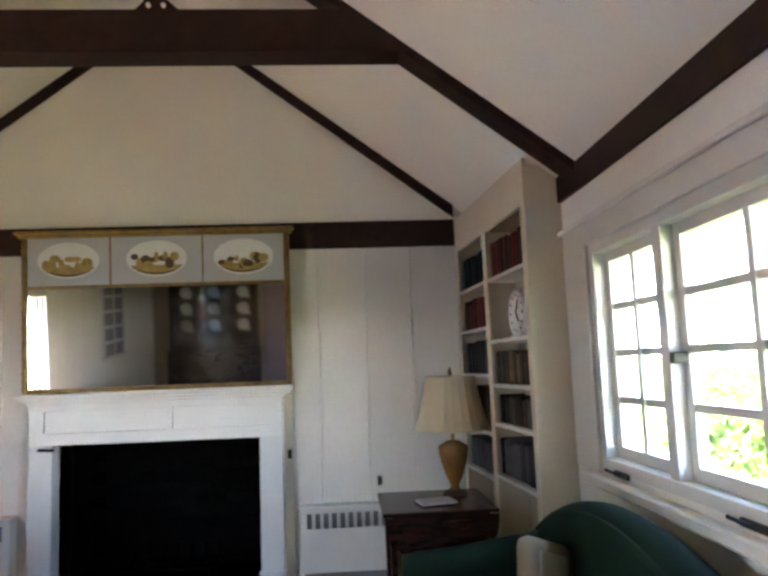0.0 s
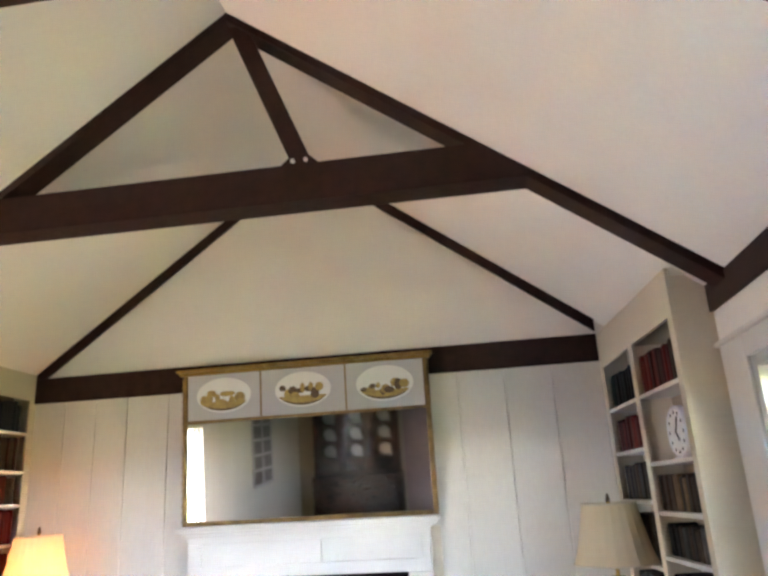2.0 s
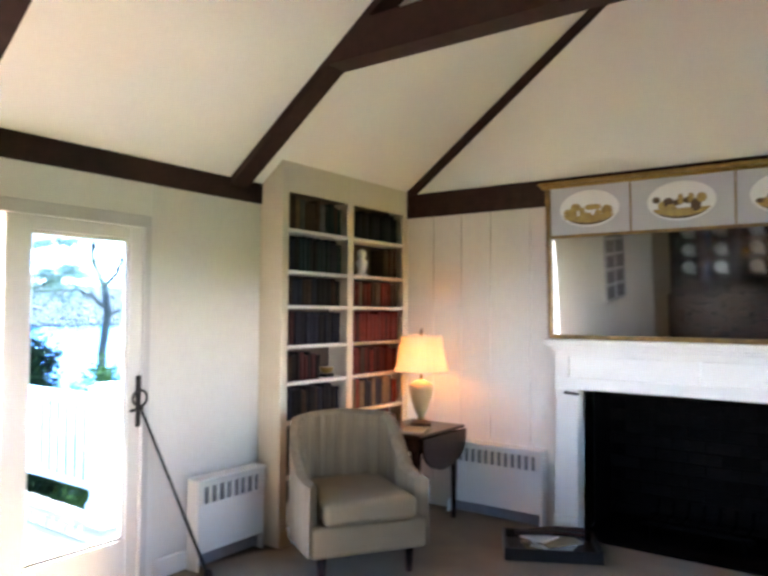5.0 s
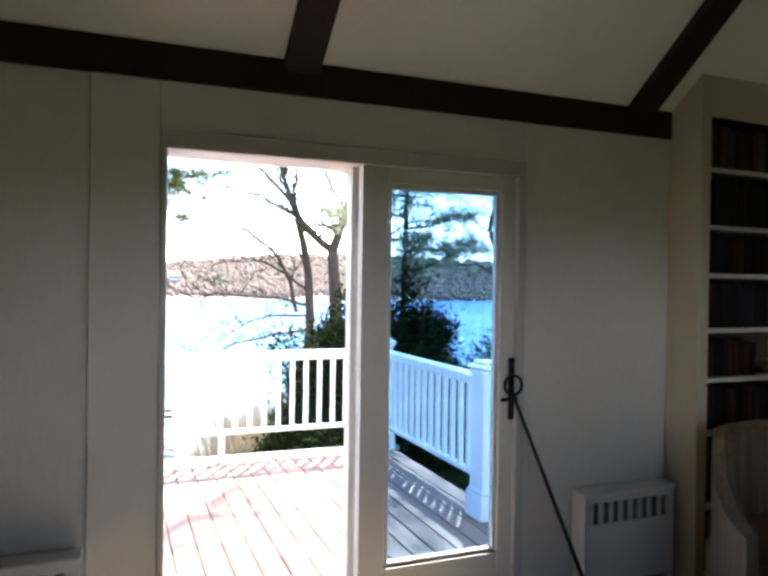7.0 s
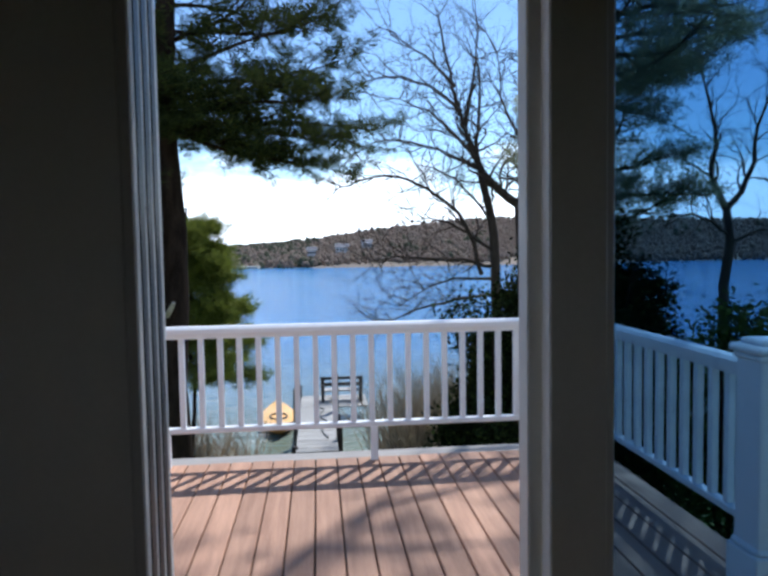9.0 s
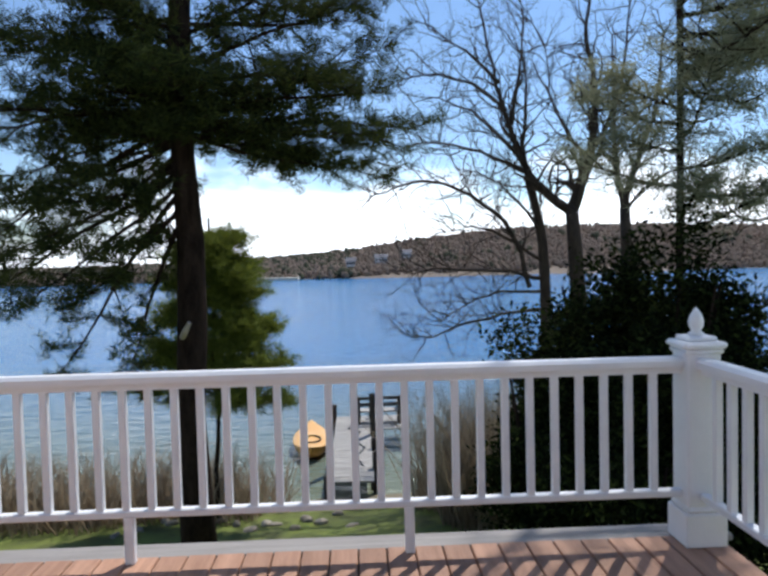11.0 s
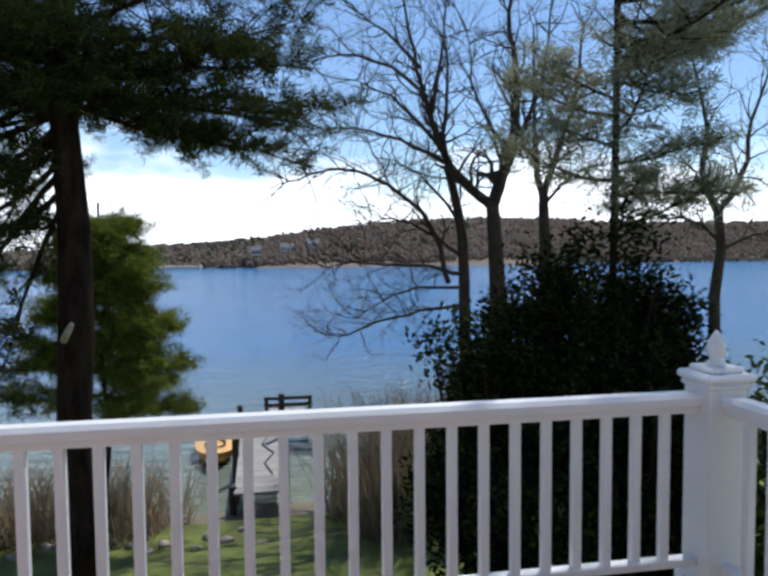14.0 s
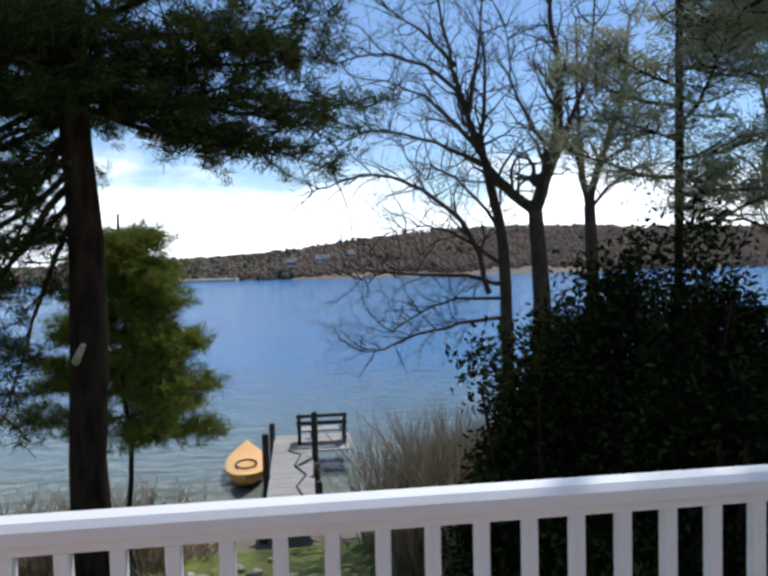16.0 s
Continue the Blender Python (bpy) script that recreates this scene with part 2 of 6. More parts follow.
obj("floor", box(XL - 0.2, YB - 0.2, -0.25, XR + 0.2, YG + 0.2, 0.0), M_CARPET, label="tan wall-to-wall carpet floor", category="floor", **structure)

# door wall, with the sliding door's opening
DY0, DY1, DZ = 1.235, 2.84, 2.07
bm = bmesh.new()
for y0, y1, z0, z1 in ((YB, DY0, -0.25, EAVE), (DY1, YG, -0.25, EAVE), (DY0, DY1, DZ, EAVE), (DY0, DY1, -0.25, -0.02)):
    add_box(bm, XL - 0.16, y0, z0, XL, y1, z1)
obj("wall_west", bm, M_WALL, label="white painted wall with a sliding door", category="wall", **structure)

# window wall
WY0, WY1, WZ0, WZ1 = 1.02, 3.39, 0.97, 1.98
bm = bmesh.new()
for y0, y1, z0, z1 in ((YB, WY0, -0.25, EAVE), (WY1, YG, -0.25, EAVE), (WY0, WY1, WZ1, EAVE), (WY0, WY1, -0.25, WZ0)):
    add_box(bm, XR, y0, z0, XR + 0.16, y1, z1)
obj("wall_east", bm, M_PLASTER, label="white plaster wall with a casement window", category="wall", **structure)

# gable wall with the firebox's opening
FX0, FX1, FZ = -1.967, -0.604, 1.01
gable = [(XL - 0.16, EAVE - 0.12), (CX, RIDGE + 0.0), (XR + 0.16, EAVE - 0.12)]
bm = bmesh.new()
add_box(bm, XL - 0.16, YG, -0.25, FX0, YG + 0.2, EAVE - 0.12)
add_box(bm, FX1, YG, -0.25, XR + 0.16, YG + 0.2, EAVE - 0.12)
add_box(bm, FX0, YG, FZ, FX1, YG + 0.2, EAVE - 0.12)
prism(gable, "y", YG, YG + 0.2, bm)
obj("wall_north", bm, M_PLASTER, label="white plaster gable wall above board panelling", category="wall", **structure)
bm = bmesh.new()
add_box(bm, XL - 0.16, YB - 0.2, -0.25, XR + 0.16, YB, EAVE - 0.12)
prism(gable, "y", YB - 0.2, YB, bm)
obj("wall_south", bm, mat("beige_back_wall", (0.42, 0.37, 0.30), (0.35, 0.30, 0.24), 1.5, 50, 0.8, 0.1), label="beige back wall of the room", category="wall", **structure)

# ceiling: two plaster slopes
bm = bmesh.new()
prism([(XL - 0.2, EAVE - 0.2 * SLOPE), (CX, RIDGE), (CX, RIDGE + 0.2), (XL - 0.2, EAVE - 0.2 * SLOPE + 0.2)], "y", YB - 0.2, YG + 0.2, bm)
prism([(XR + 0.5, EAVE - 0.5 * SLOPE), (CX, RIDGE), (CX, RIDGE + 0.2), (XR + 0.5, EAVE - 0.5 * SLOPE + 0.2)], "y", YB - 0.2, YG + 0.2, bm)
obj("ceiling", bm, M_CEILING, label="white plaster cathedral ceiling between dark beams", category="ceiling", **structure)


def roof_truss(y0, y1):
    """Two rafters, a tie beam and a king post, of dark stained timber."""
    t = thing("roof_truss", CX, y0, 2.95, "dark-stained timber roof truss with tie beam and king post", "roof truss", "roof trusses")
    d = 0.055
    for s in (-1, 1):
        xe = XL if s < 0 else XR
        z = ceil_z(xe)
        o = [(xe - CX, z - d - 2.95), (0, RIDGE - d - 2.95), (0, RIDGE + 0.02 - 2.95), (xe - CX, z + 0.02 - 2.95)]
        part("rafter", prism(o, "y", 0, y1 - y0), M_BEAM, t)
    hx = (2.95 + d - EAVE) / SLOPE
    hx2 = (3.16 + d - EAVE) / SLOPE
    o = [(XL + hx - CX - 0.03, 0), (XR - hx - CX + 0.03, 0), (XR - hx2 - CX + 0.03, 0.21), (XL + hx2 - CX - 0.03, 0.21)]
    part("tie_beam", prism(o, "y", -0.004, y1 - y0 + 0.004), M_BEAM, t)
    bmk = bmesh.new()
    k = 0.055
    kb = 0.41  # the post's foot stands off centre
    prism([(kb - k, 0.25), (kb + k, 0.25), (0.06 + k, RIDGE - d - 2.99), (0.06 - k, RIDGE - d - 2.99)], "y", 0.015, y1 - y0 - 0.015, bmk)
    prism([(kb - k - 0.055, 0.21), (kb + k + 0.055, 0.21), (kb + k, 0.262), (kb - k, 0.262)], "y", 0.012, y1 - y0 - 0.012, bmk)
    part("king_post", bmk, M_BEAM, t)
    for x in (0.375, 0.445):
        part("bolt", lathe([(0.012, 0.0), (0.012, 0.012), (0.006, 0.018)], 8, m=Matrix.Translation((x, 0.012, 0.236)) @ pose(0, 0, 0, 90)), M_RAIL, t, "small pale bolt")
    return t


for y0 in (3.42, 1.70, -0.10, -1.94):
    roof_truss(y0, y0 + 0.145)

# wall plates and the gable's dark boards
obj("trim", box(XL, YB, 2.256, XL + 0.025, 3.70, 2.392, bevel=0.004), M_BEAM, label="dark-stained wall plate beam along the door wall", category="beam", **structure)
obj("trim", box(XR - 0.025, YB, 2.256, XR, 3.70, 2.392, bevel=0.004), M_BEAM, label="dark-stained wall plate beam along the window wall", category="beam", **structure)
obj("trim", box(-3.45, YG - 0.035, 2.312, 0.81, YG, 2.505, bevel=0.004), M_BEAM, label="dark-stained cross board under the gable", category="beam", **structure)
for s in (-1, 1):
    xa = -3.45 if s < 0 else 0.81
    z = ceil_z(xa)
    o = [(xa, z), (CX, RIDGE), (CX, RIDGE - 0.085), (xa, z - 0.085)]
    obj("trim", prism(o, "y", YG - 0.03, YG), M_BEAM, label="dark-stained sloping board along the gable", category="beam", **structure)

M_CHAIR = mat("pale_striped_fabric", (0.27, 0.195, 0.108), (0.21, 0.15, 0.08), 3, 300, 0.9, 0.3)
M_CHAIRBACK = mat("striped_chair_back", (0.23, 0.165, 0.09), (0.135, 0.095, 0.052), 9, 300, 0.9, 0.3, stretch=(6, 6, 0.1))
M_SOFA = mat("dark_green_velvet", (0.012, 0.030, 0.019), (0.006, 0.016, 0.010), 4, 160, 0.9, 0.3, spec=0.12)
M_PILLOW = mat("beige_pillow", (0.30, 0.24, 0.16), (0.21, 0.165, 0.105), 6, 200, 0.9, 0.3)
M_SHADE = mat("cream_shade", (0.72, 0.62, 0.44), (0.64, 0.53, 0.36), 6, 160, 0.85, 0.15)
_n, _l = M_SHADE.node_tree.nodes, M_SHADE.node_tree.links
_tr, _mx = _n.new("ShaderNodeBsdfTranslucent"), _n.new("ShaderNodeMixShader")
_tr.inputs["Color"].default_value = (0.74, 0.58, 0.37, 1)
_mx.inputs["Fac"].default_value = 0.27
_l.new(_n["Principled BSDF"].outputs["BSDF"], _mx.inputs[1])
_l.new(_tr.outputs["BSDF"], _mx.inputs[2])
_l.new(_mx.outputs["Shader"], _n["Material Output"].inputs["Surface"])
M_AMBER = mat("amber_ceramic", (0.34, 0.17, 0.045), (0.22, 0.10, 0.03), 7, 60, 0.25, 0.1)
M_STONE = mat("pale_alabaster", (0.47, 0.32, 0.15), (0.35, 0.23, 0.10), 7, 60, 0.35, 0.1)
M_CHINA = mat("white_china", (0.78, 0.78, 0.80), (0.68, 0.69, 0.74), 8, 60, 0.2, 0.03)
M_GREYPANEL = mat("painted_grey_panel", (0.47, 0.47, 0.49), (0.41, 0.41, 0.43), 4, 60, 0.4, 0.04)
M_OVAL = mat("oval_white", (0.74, 0.74, 0.72), (0.66, 0.66, 0.64), 5, 60, 0.4, 0.02)
M_OCHRE = mat("ochre_paint", (0.50, 0.36, 0.10), (0.24, 0.15, 0.05), 22, 90, 0.5, 0.05)
M_BROWN = mat("brown_paint", (0.12, 0.07, 0.03), (0.06, 0.03, 0.015), 20, 90, 0.5, 0.05)
M_OLDGOLD = mat("worn_dark_gilt", (0.36, 0.23, 0.08), (0.13, 0.08, 0.035), 16, 90, 0.45, 0.2, metal=0.6)
M_SLOT = mat("dark_grille", (0.22, 0.22, 0.23), (0.15, 0.15, 0.16), 12, 60, 0.7, 0.1)
M_CURTAIN = mat("mauve_panel", (0.34, 0.25, 0.25), (0.27, 0.19, 0.19), 3, 50, 0.8, 0.1)
M_CASEBACK = mat("cream_shelf_back", (0.42, 0.34, 0.25), (0.34, 0.27, 0.19), 3, 50, 0.7, 0.05)
# darker copy of the shelf back: shade behind the books put into the colour
M_SHADEBACK = mat("shaded_shelf_back", (0.10, 0.065, 0.045), (0.06, 0.038, 0.026), 3, 50, 0.7, 0.05)
M_CURTAINPALE = mat("pale_linen", (0.46, 0.40, 0.30), (0.36, 0.31, 0.22), 9, 200, 0.9, 0.3)
BOOKS = [mat("book_" + n_, tuple(v * 0.50 for v in c), tuple(v * 0.26 for v in c), 8, 90, 0.65, 0.12, rand=0.3, stretch=(1, 1, 4), spec=0.2) for n_, c in
         (("navy", (0.022, 0.026, 0.045)), ("black", (0.016, 0.014, 0.014)), ("maroon", (0.10, 0.016, 0.014)), ("red", (0.26, 0.030, 0.018)),
          ("brown", (0.085, 0.050, 0.028)), ("teal", (0.020, 0.055, 0.055)), ("tan", (0.24, 0.16, 0.085)), ("grey", (0.16, 0.16, 0.17)))]
BK = {k: m for k, m in zip(("navy", "black", "maroon", "red", "brown", "teal", "tan", "grey"), BOOKS)}

# panelling: vertical boards on the gable wall, either side of the fireplace
wall_n = bpy.data.objects["wall_north"]
for a, b in ((-3.45, -2.10), (-0.44, 0.81)):
    x = a
    rw = random.Random(int((a + 9) * 10))
    while x < b - 0.05:
        w = min(rw.choice((0.255, 0.29, 0.33)), b - x)
        if b - x - w < 0.12:
            w = b - x
        part("board", box(x + 0.003, YG - 0.018, 0.0, x + w - 0.003, YG - 0.001, 2.315, bevel=0.004), M_WALL, wall_n)
        x += w
obj("baseboard", box(XL, 2.90, 0.0, XL + 0.018, 3.70, 0.11, bevel=0.004), M_PAINT, label="white painted baseboard", category="baseboard", **structure)
obj("baseboard", box(XL, YB, 0.0, XL + 0.018, 0.98, 0.11, bevel=0.004), M_PAINT, label="white painted baseboard", category="baseboard", **structure)

# sliding door
door = thing("door_1", XL, DY0, 0.0, "white sliding patio door standing open, with one glazed panel", "sliding door")
door["kind"] = "structure"


def dbox(x0, y0, z0, x1, y1, z1, bevel=0.003):
    return box(x0, y0 - DY0, z0, x1, y1 - DY0, z1, bevel=bevel)


bm = bmesh.new()
add_box(bm, -0.19, 0, 0, 0.028, 0.025, 2.0, bevel=0.004)
add_box(bm, -0.19, 0, 2.0, 0.028, 1.605, 2.07, bevel=0.004)
add_box(bm, -0.19, 1.56, 0, 0.028, 1.605, 2.0, bevel=0.004)
part("frame", bm, M_FRAME, door, "greyish white frame")
for x0_ in (-0.155, -0.095, -0.035):
    part("jamb_channel", box(x0_, 0.0245, 0.03, x0_ + 0.034, 0.0275, 1.99), M_BLACK, door, "dark runner channel in the jamb")
bm = bmesh.new()
for k in range(3):
    add_box(bm, -0.17 + 0.055 * k, 0.025, -0.012, -0.15 + 0.055 * k, 1.56, 0.028, bevel=0.003)
add_box(bm, -0.20, 0.0, -0.045, 0.03, 1.605, -0.008)
part("track", bm, mat("aluminium_track", (0.55, 0.55, 0.56), (0.40, 0.40, 0.41), 9, 80, 0.35, 0.05, metal=0.7), door, "dull aluminium threshold track")
bm = bmesh.new()
for y0, y1, z0, z1 in ((2.045, 2.165, 0.02, 2.0), (2.72, 2.80, 0.02, 2.0), (2.165, 2.72, 1.93, 2.0), (2.165, 2.72, 0.02, 0.28)):
    add_box(bm, -0.05, y0 - DY0, z0, 0.004, y1 - DY0, z1, bevel=0.004)
panel = part("sliding_panel", bm, M_PAINT, door, "white glazed sliding panel")
bm = bmesh.new()
for y0, y1, z0, z1 in ((2.165, 2.185, 0.28, 1.93), (2.70, 2.72, 0.28, 1.93), (2.185, 2.70, 1.91, 1.93), (2.185, 2.70, 0.28, 0.30)):
    add_box(bm, -0.038, y0 - DY0, z0, -0.008, y1 - DY0, z1, bevel=0.004)
part("glazing_bead", bm, M_PAINT, panel)
g = part("pane", dbox(-0.028, 2.18, 0.295, -0.022, 2.705, 1.915, 0.0), M_TINT, panel, "blue-tinted glass pane")
g.visible_shadow = False
part("meeting_stile", dbox(-0.12, 2.018, 0.02, -0.055, 2.06, 2.0, 0.004), M_PAINT, door)
hd = part("handle", dbox(0.004, 2.765, 0.885, 0.02, 2.795, 1.17, 0.005), M_BLACK, panel, "black handle plate")
part("lever", tube([(0.02, 2.78 - DY0, 0.99), (0.055, 2.78 - DY0, 0.99), (0.06, 2.70 - DY0, 0.985)], 0.009, 8), M_BLACK, panel, "black lever")
bm = bmesh.new()
for y0, y1, z0, z1 in ((0.99, 1.235, 0.0, 2.256), (2.84, 2.885, 0.0, 2.256), (1.235, 2.84, 2.07, 2.256)):
    add_box(bm, XL, y0, z0, XL + 0.016, y1, z1, bevel=0.004)
obj("trim", bm, M_PAINT, label="white painted casing round the sliding door", category="trim", **structure)

# cane with a ring head, leaning on the door
cane = thing("cane", -3.50, 3.10, 0.0, "dark slim stick with a ring head leaning by the door", "stick")
a, b = Vector((0.06, 0.02, 0.01)), Vector((-0.13, -0.32, 1.0))
part("shaft", tube([a, a.lerp(b, 0.5), b], [0.011, 0.010, 0.009], 8), M_BLACK, cane)
part("ring", tube([b + Vector((0, 0.045 * math.cos(k * math.pi / 8), 0.045 + 0.045 * math.sin(k * math.pi / 8))) for k in range(17)], 0.008, 6), M_BLACK, cane)
part("ferrule", lathe([(0.025, 0.0), (0.025, 0.03), (0.012, 0.05)], 10, 0.06, 0.02), M_BLACK, cane)


def radiator_cover(x, y, width, height, rz, label):
    """White sheet-metal cover with an upright-slotted grille band along its top."""
    t = thing("radiator_cover", x, y, 0.0, label, "radiator cover", "radiator covers", rz)
    d = 0.10
    bmr = bmesh.new()
    add_box(bmr, -width / 2, -d, 0.10, width / 2, -d + 0.012, height - 0.145, bevel=0.003)
    add_box(bmr, -width / 2, -d, height - 0.045, width / 2, -d + 0.012, height - 0.012, bevel=0.003)
    add_box(bmr, -width / 2, -d, height - 0.145, -width / 2 + 0.03, -d + 0.012, height - 0.045)
    add_box(bmr, width / 2 - 0.03, -d, height - 0.145, width / 2, -d + 0.012, height - 0.045)
    n = int((width - 0.06) / 0.052)
    for k in range(n + 1):
        u = -width / 2 + 0.03 + (width - 0.06) * k / n
        add_box(bmr, u - 0.012, -d + 0.001, height - 0.145, u + 0.012, -d + 0.011, height - 0.045)
    for s in (-1, 1):
        add_box(bmr, s * width / 2 - 0.006, -d, 0.0, s * width / 2 + 0.006, 0, height - 0.012)
    part("front_panel", bmr, M_PAINT, t)
    part("top", box(-width / 2 - 0.012, -d - 0.012, height - 0.014, width / 2 + 0.012, 0, height + 0.006, bevel=0.005), M_PAINT, t)
    part("heating_core", box(-width / 2 + 0.02, -d + 0.03, 0.02, width / 2 - 0.02, -0.01, height - 0.03), M_SLOT, t, "dark heating fins")
    return t


radiator_cover(-0.03, YG - 0.019, 0.62, 0.53, 0, "white slotted radiator cover beside the fireplace")
radiator_cover(-2.62, YG - 0.019, 0.76, 0.55, 0, "white slotted radiator cover behind the drop-leaf table")
radiator_cover(XL + 0.019, 3.39, 0.52, 0.53, 90, "short white slotted radiator cover beside the door")
radiator_cover(XL + 0.019, 0.35, 1.24, 0.53, 90, "long white slotted radiator cover on the door wall")


def book(parent_mat, w, d, h):
    """A closed book: rounded spine and recessed pages."""
    bmq = bmesh.new()
    add_box(bmq, -d / 2, -w / 2, 0, d / 2, w / 2, h, bevel=min(0.006, w * 0.25))
    return bmq


def bookcase(name_label, width, depth, top, shelves, stiles, back):
    """Built-in case: local x faces the room, y runs along it."""
    t = thing("bookcase", 0, 0, 0, name_label, "bookcase", "built-in bookcases")
    bmf = bmesh.new()
    edges = [0.0] + [v for s in stiles for v in s] + [width]
    for y0, y1 in zip(edges[0::2], edges[1::2]):
        add_box(bmf, -0.02, y0, 0, 0, y1, top[1], bevel=0.002)

    cols = [(stiles[k][0], stiles[k][1]) for k in range(len(stiles))]
    for a, b in cols:
        add_box(bmf, -0.019, a, top[0], -0.001, b, top[1])
        add_box(bmf, -0.019, a, 0, -0.001, b, 0.09)
    part("face_frame", bmf, M_CREAM, t)
    part("end_panel", box(-depth, 0.001, 0, -0.02, 0.02, top[1], bevel=0.0), M_CREAM, t)
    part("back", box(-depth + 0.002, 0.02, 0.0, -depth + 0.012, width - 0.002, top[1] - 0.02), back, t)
    for k, (a, b) in enumerate(cols):
        if k:
            part("divider", box(-depth + 0.012, (cols[k - 1][1] + a) / 2 - 0.012, 0.02, -0.02, (cols[k - 1][1] + a) / 2 + 0.012, top[0]), M_CREAM, t)
        for z in shelves[k]:
            part("shelf", box(-depth + 0.012, a - 0.02, z - 0.022, -0.004, b + 0.02, z, bevel=0.003), M_PAINT, t, "white painted shelf")
    return t


rk = random.Random(5)


def fill_shelf(m, depth, a, b, z, hmax, palette, frac=1.0, group="books on the shelves"):
    """A row of upright books along a shelf of the case at m; each is a thing."""
    y = a + 0.004
    stop = a + (b - a) * frac
    while y < stop - 0.02:
        w = rk.uniform(0.028, 0.062) * (1.5 if z < 0.7 else 1.0)
        if y + w > stop:
            break
        h = min(hmax - 0.015, rk.uniform(0.80, 0.99) * hmax)
        d = min(depth - 0.05, rk.uniform(0.12, 0.17))
        c = rk.choice(palette)
        bk = obj("book", book(c, w - 0.002, d, h), BK[c], label="upright " + {"navy": "dark navy", "black": "black", "maroon": "maroon", "red": "red", "brown": "brown leather", "teal": "dark teal", "tan": "tan", "grey": "grey"}[c] + " hardback book on a bookcase shelf", category="book", group=group)
        bk.matrix_basis = m @ pose(-0.028 - d / 2 - rk.uniform(0, 0.012), y + w / 2, z + 0.0005)
        y += w


# case beside the sliding door: faces +x
LM = pose(-3.45, 3.70, 0)
l_cols = ((0.065, 0.69), (0.76, 1.42))
l_sh = [2.09, 1.81, 1.575, 1.305, 1.06, 0.80, 0.44, 0.10]
bc = bookcase("cream built-in bookcase full of dark books beside the sliding door", 1.499, 0.205, (2.335, 2.535), (l_sh, l_sh), l_cols, M_SHADEBACK)
bc.matrix_basis = LM
pal_l = (("teal", "brown", "teal", "grey", "tan"), ("navy", "black", "teal"), ("maroon", "black", "navy", "brown"), ("navy", "navy", "black", "maroon"), ("brown", "maroon", "black"), ("navy", "black", "brown"), ("brown", "black"), ("brown", "tan"))
pal_r = (("black", "navy"), ("maroon", "brown"), ("brown", "red", "tan"), ("red", "maroon", "red"), ("maroon", "red", "brown"), ("red", "tan", "navy"), ("brown", "red"), ("brown", "black"))
tops = [2.335] + [z - 0.022 for z in l_sh]
for k, z in enumerate(l_sh):
    h = tops[k] - z
    fill_shelf(LM, 0.205, *l_cols[0], z, h if k != 4 else h * 0.95, pal_l[k], frac=0.98 if k != 4 else 0.62)
    if k == 1:
        fill_shelf(LM, 0.205, 1.20, 1.42, z, h, pal_r[k])
        continue
    fill_shelf(LM, 0.205, *l_cols[1], z, h, pal_r[k], frac=0.98)


def figurine(x, y, z):
    """A small white china ornament, plain shape."""
    t = obj("china_ornament", lathe([(0.045, 0), (0.048, 0.012), (0.03, 0.03), (0.042, 0.08), (0.048, 0.11), (0.026, 0.135), (0.036, 0.165), (0.034, 0.19), (0.012, 0.21)], 16), M_CHINA,
            label="small white and blue china ornament on a shelf", category="ornament", smooth=True)
    t.matrix_basis = pose(x, y, z)
    return t


figurine(-3.53, 4.66, 1.8105)
clk = thing("desk_ornament", -3.54, 4.27, 1.0605, "small brass ornament on a dark shelf", "ornament")
part("base", box(-0.03, -0.05, 0, 0.03, 0.05, 0.025, bevel=0.005), M_BLACK, clk)
part("dish", lathe([(0.02, 0.025), (0.04, 0.04), (0.055, 0.07), (0.05, 0.072)], 16), M_GOLD, clk, smooth=True)

# case on the window side: faces -x
RM = Matrix.Translation((0.815, 5.195, 0)) @ Matrix.Rotation(radians(180 + 4.0), 4, "Z")
r_cols = ((0.06, 0.70), (0.77, 1.43))
r_sh = ([1.965, 1.68, 1.385, 1.03, 0.76, 0.40, 0.10], [1.965, 1.59, 1.33, 1.10, 0.80, 0.44, 0.10])
bc = bookcase("cream built-in bookcase with books and a clock beside the window", 1.497, 0.20, (2.26, 2.50), r_sh, r_cols, M_CASEBACK)
bc.matrix_basis = RM
part("side_return", box(-0.34, 1.478, 0, -0.02, 1.497, 2.46), M_CREAM, bc)
for col, sh, pal in ((r_cols[0], r_sh[0], (("navy", "black", "teal"), ("maroon", "maroon", "red"), ("black", "navy", "brown"), ("brown", "tan"), ("grey",), (), ())),
                     (r_cols[1], r_sh[1], (("red", "maroon", "red", "brown"), (), ("brown", "brown", "tan", "black"), ("brown", "black", "grey"), ("navy", "grey", "black"), (), ()))):
    tp = [2.26] + [z - 0.022 for z in sh]
    for k, z in enumerate(sh):
        if pal[k]:
            fill_shelf(RM, 0.20, *col, z, (tp[k] - z) * (0.86 if k != 0 else 0.8), pal[k], frac=0.96)

